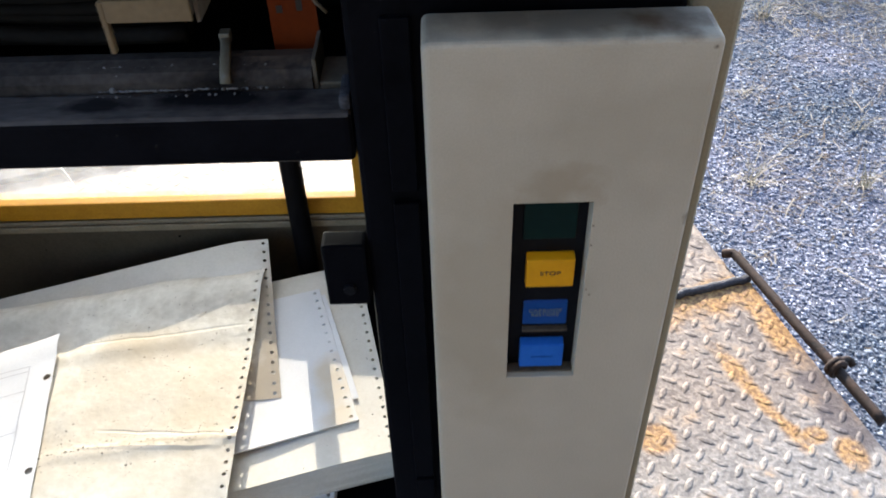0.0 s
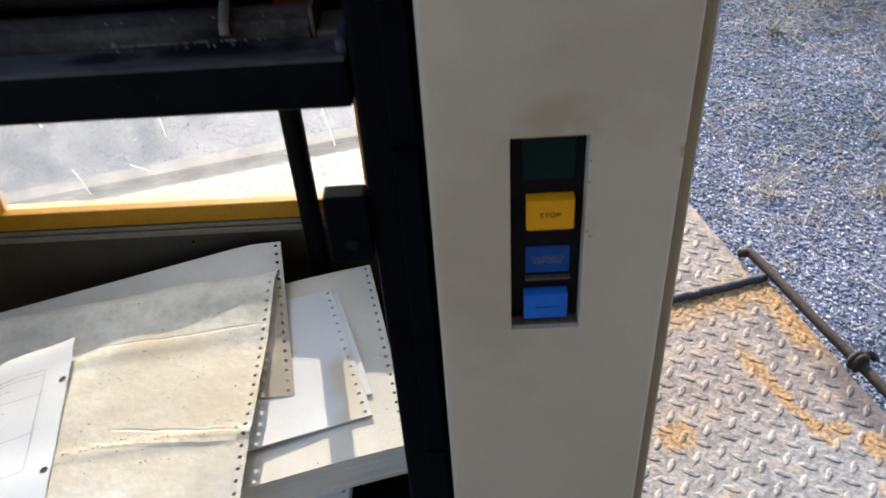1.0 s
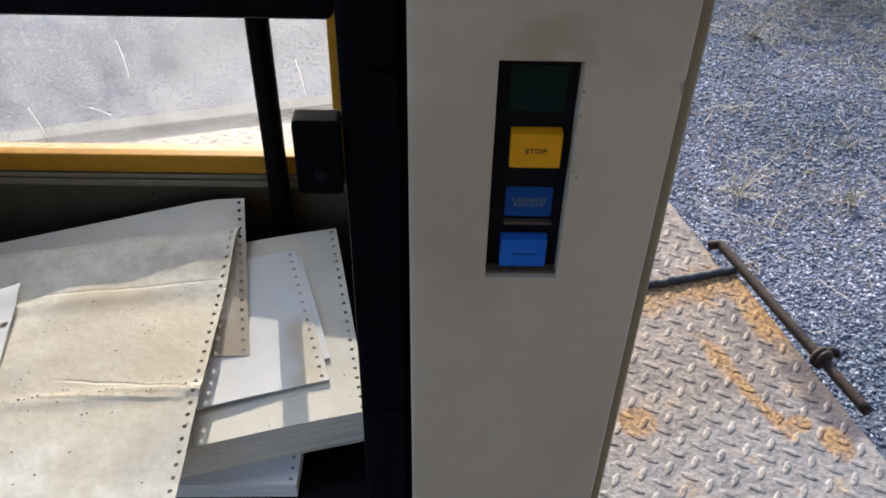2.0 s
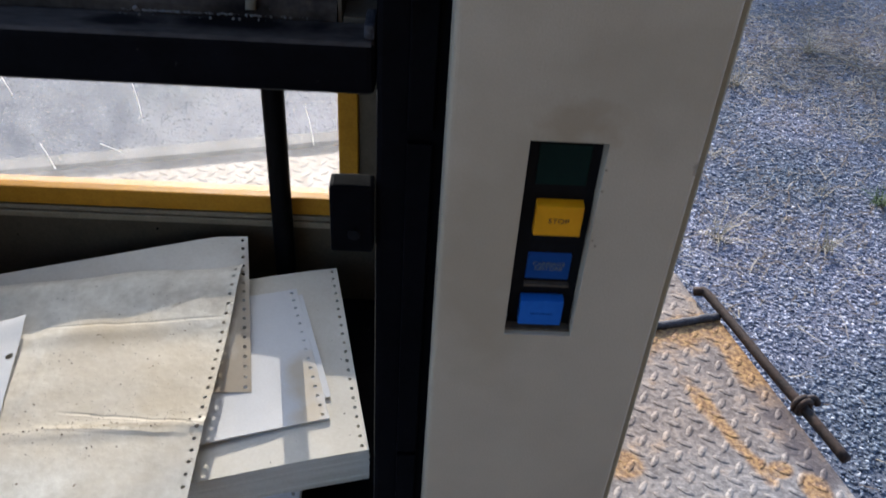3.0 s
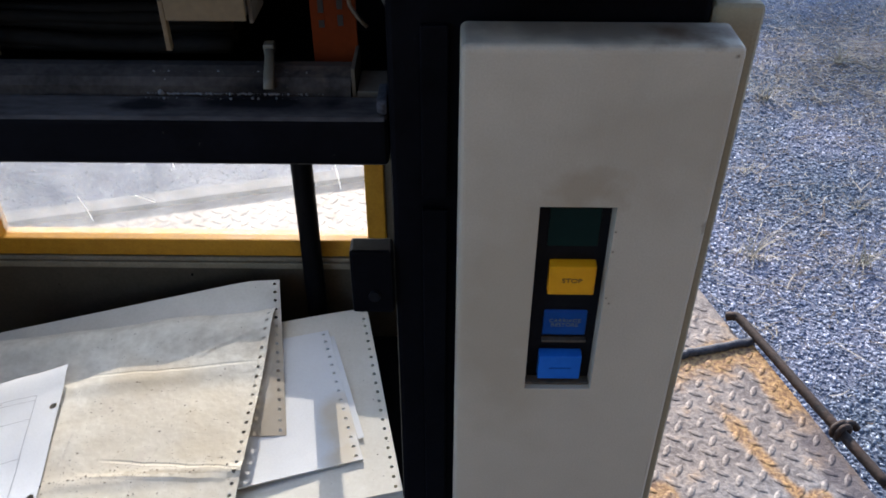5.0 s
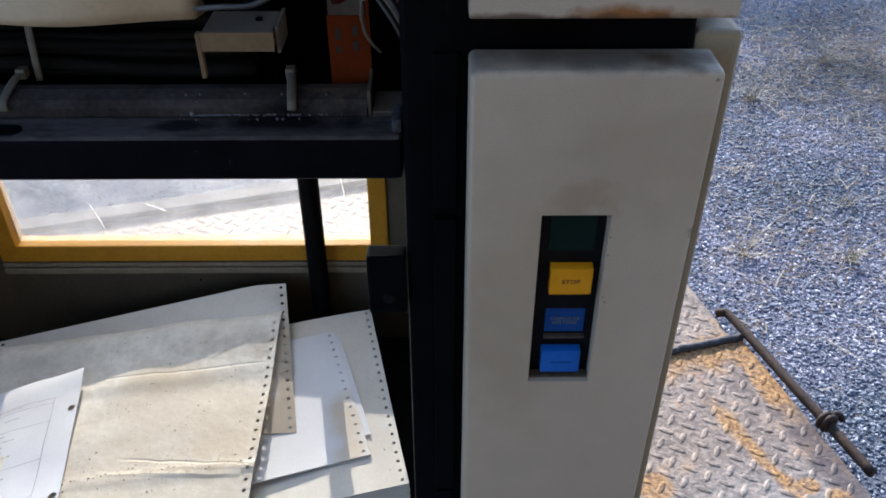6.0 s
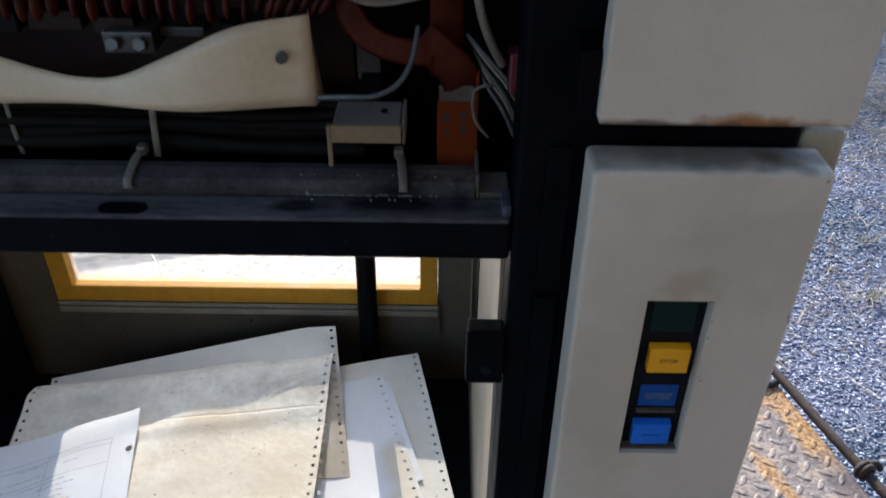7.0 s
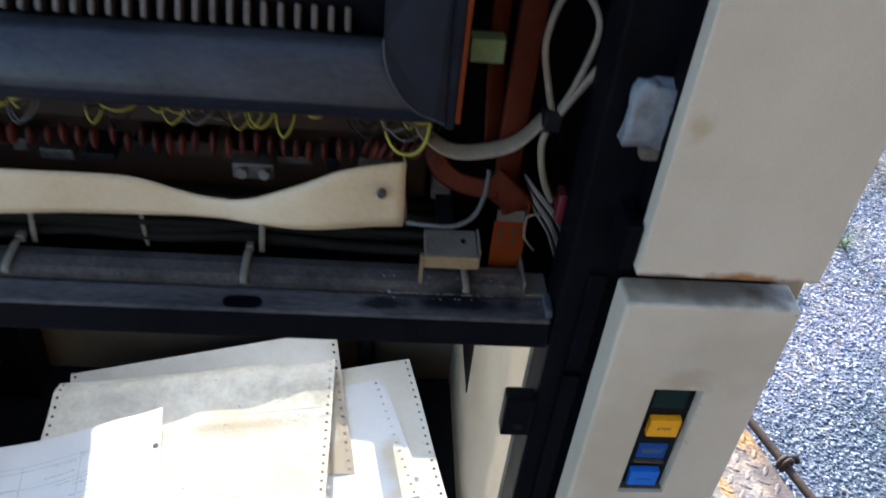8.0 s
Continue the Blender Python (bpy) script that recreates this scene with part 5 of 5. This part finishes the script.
def front_height(a, b):
    """A rolled back rim, a slope down to the first fold, then nearly level."""
    z = 0.2322 - 0.092 * a * (1 - 0.45 * ease_to(b, 0.03, 0.11) * (1 - ease_to(a, 0.27, 0.36)))
    z -= 0.0085 * max(0.0, 1 - b / 0.026) ** 1.7
    z -= 0.0178 * ease_to(b, 0.020, 0.120)
    z -= 0.005 * ease_to(b, 0.022, 0.05) * ease_to(a, 0.16, 0.24) * (1 - ease_to(b, 0.08, 0.13))
    z += 0.0014 * math.exp(-((b - 0.094 - 0.02 * a) / 0.007) ** 2) * (0.4 + 0.6 * ease_to(a, 0.0, 0.15))
    z += 0.0030 * math.exp(-((b - 0.232 + 0.02 * a) / 0.006) ** 2) * (1 - ease_to(a, 0.12, 0.26))
    z -= 0.055 * max(0.0, b - 0.105) + 0.006 * math.exp(-((a / 0.06) ** 2)) * ease_to(b, 0.25, 0.33)
    return z + (0.0020 + 0.0022 * ease_to(a, 0.04, 0.12) * (1 - ease_to(b, 0.10, 0.16))) * noise.noise((a * 12, b * 16, 4)) + 0.0008 * noise.noise((a * 40, b * 40, 8))


place_d = lay((-0.2505, 0.4407, 0), (-0.9955, -0.095), (0.006, -1.0), front_height)
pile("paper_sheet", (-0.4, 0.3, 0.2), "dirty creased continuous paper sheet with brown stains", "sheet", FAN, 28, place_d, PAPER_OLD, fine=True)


def form_height(a, b):
    return max(0.0, front_height(min(0.37, a + 0.215), min(0.35, b + 0.085))) + 0.0022 + 0.006 * math.exp(-((a / 0.035) ** 2)) * (0.4 + 0.6 * math.exp(-((b - 0.02) / 0.08) ** 2)) + 0.004 * math.exp(-((b / 0.03) ** 2)) + 0.0015 * noise.noise((a * 25, b * 25, 9))


place_e = lay((-0.473, 0.349, 0), (-0.965, -0.262), (0.159, -0.987), form_height)


def binder_sheet():
    e = thing("form_sheet", (-0.55, 0.25, 0.21), "white printed form with a table and punched binder holes", "paper", "loose printer paper")
    verts_sheet = paper("sheet", 0.26, 22, lambda a, b: place_e(a, b), PAPER, e, "", right=True, left=False, every=9, hole=0.0042)
    bm = bmesh.new()

    def bar(a0, a1, b0, b1):
        n = max(1, round((a1 - a0) / 0.012))
        for i in range(n):
            p, q = a0 + (a1 - a0) * i / n, a0 + (a1 - a0) * (i + 1) / n
            m = max(1, round((b1 - b0) / 0.012))
            for j in range(m):
                r, s = b0 + (b1 - b0) * j / m, b0 + (b1 - b0) * (j + 1) / m
                bm.faces.new([bm.verts.new(place_e(x, y) + Vector((0, 0, 0.0007))) for x, y in ((p, r), (q, r), (q, s), (p, s))])

    rng = random.Random(6)
    for b in (0.034, 0.041, 0.067, 0.118, 0.165):
        bar(0.028, 0.25, b, b + 0.0005)
    for a in (0.028, 0.10, 0.17):
        bar(a, a + 0.0005, 0.034, 0.165)
    for j in range(18):
        b = 0.0365 + 0.0072 * j
        a = rng.choice((0.064, 0.075, 0.105, 0.175))
        end = a + rng.uniform(0.01, 0.05)
        while a < min(end, 0.25):
            w = rng.uniform(0.003, 0.009)
            bar(a, a + w, b, b + 0.0009)
            a += w + 0.002
    part("printing", bm, INK, e, "faint grey printed lines")


binder_sheet()


def crumbs():
    """Grit and chips lying on the dirty sheet."""
    WIDE = (FAN - 2 * CELL) / 16
    rng = random.Random(31)
    verts, faces = [], []
    solid = bmesh.new()
    bmesh.ops.create_icosphere(solid, subdivisions=1, radius=1)
    shape, tri = [v.co.copy() for v in solid.verts], [tuple(v.index for v in f.verts) for f in solid.faces]
    solid.free()
    for k in range(560):
        if k % 3:
            a, b = abs(rng.gauss(0.12, 0.06)) + 0.012, rng.uniform(0.04, 0.26)
        else:
            a, b = rng.uniform(0.015, 0.2), rng.gauss(0.222, 0.008)
        r = 0.00022 + 0.0006 * rng.random() ** 9
        a, j, i = min(a, 0.34), int(b / CELL), int((a - CELL) / WIDE) if a > CELL else -1
        a0, a1 = (CELL + WIDE * i, CELL + WIDE * (i + 1)) if i >= 0 else (0.0, CELL)
        s, t = (a - a0) / (a1 - a0), b / CELL - j
        near, far = place_d(a0, j * CELL).lerp(place_d(a1, j * CELL), s), place_d(a0, (j + 1) * CELL).lerp(place_d(a1, (j + 1) * CELL), s)
        p = near.lerp(far, t) + Vector((0, 0, r * 0.3))
        turn = rng.uniform(0, 3.14)
        first = len(verts)
        for v in shape:
            x, y = v.x * r * 1.7, v.y * r
            verts.append(p + Vector((x * math.cos(turn) - y * math.sin(turn), x * math.sin(turn) + y * math.cos(turn), v.z * r * 0.8)))
        faces.extend(tuple(first + i for i in f) for f in tri)
    me = bpy.data.meshes.new("crumbs")
    me.from_pydata(verts, [], faces)
    tagged(link("crumbs", me, CRUMB), "dark grit and crumbs lying on dirty paper", "grit", kind="stuff")


crumbs()

# ---- raised lugs of the tread plate ----
PITCH = 0.0343


def lug_mesh(name):
    bm = bmesh.new()
    ring = [(0.0128, 0), (0.0082, 0.0036), (0, 0.0049), (-0.0082, 0.0036), (-0.0128, 0), (-0.0082, -0.0036), (0, -0.0049), (0.0082, -0.0036)]
    low = [bm.verts.new((x, y, -0.0004)) for x, y in ring]
    mid = [bm.verts.new((x * 0.88, y * 0.80, 0.0006)) for x, y in ring]
    top = [bm.verts.new((x * 0.55, y * 0.42, 0.0009)) for x, y in ring]
    for a, b in ((low, mid), (mid, top)):
        for i in range(8):
            bm.faces.new((a[i], a[(i + 1) % 8], b[(i + 1) % 8], b[i]))
    bm.faces.new(top)
    me = bpy.data.meshes.new(name)
    for f in bm.faces:
        f.smooth = True
    bm.to_mesh(me)
    bm.free()
    me.materials.append(PLATE)
    return me


LUG = lug_mesh("lug")
U0, V0 = 0.5575, 0.333  # one lug's place on the platform
ANGLE_U = math.atan2(U.y, U.x)


def lug_sites(u_min, u_max, v_min, v_max):
    for i in range(-80, 40):
        for j in range(-40, 60):
            for half, turn in ((0.0, math.pi / 4), (0.5, -math.pi / 4)):
                u, v = U0 + (i + half) * PITCH, V0 + (j + half) * PITCH
                if u_min < u < u_max and v_min < v < v_max:
                    yield u, v, ANGLE_U + turn


near = lambda u, v: u > 0.235 and v > 0.08
base = np.array([v.co[:] for v in LUG.vertices])
for plate, z, span in ((plate_front, 0.0, (-1.68, U_EDGE - 0.012, -0.10, V_SEAM - 0.012)), (plate_rear, -0.004, (-1.68, U_EDGE - 0.02, V_SEAM + 0.012, V_REAR - 0.012))):
    verts, faces = [], []
    for u, v, turn in lug_sites(*span):
        p = uv(u, v, z)
        if plate is plate_front and near(u, v):
            ob = new("lug", LUG)
            ob.parent = plate
            ob.location, ob.rotation_euler = p, (0, 0, turn)
            continue
        m = np.array(Matrix.Rotation(turn, 3, "Z"))
        first = len(verts)
        verts.extend((base @ m.T + np.array(p)).tolist())
        faces.extend([tuple(first + k for k in f.vertices) for f in LUG.polygons])
    me = bpy.data.meshes.new("lugs_far")
    me.from_pydata(verts, [], faces)
    for f in me.polygons:
        f.use_smooth = True
    tagged(link("tread", me, PLATE, plate, "raised tread lugs"), kind="stuff")
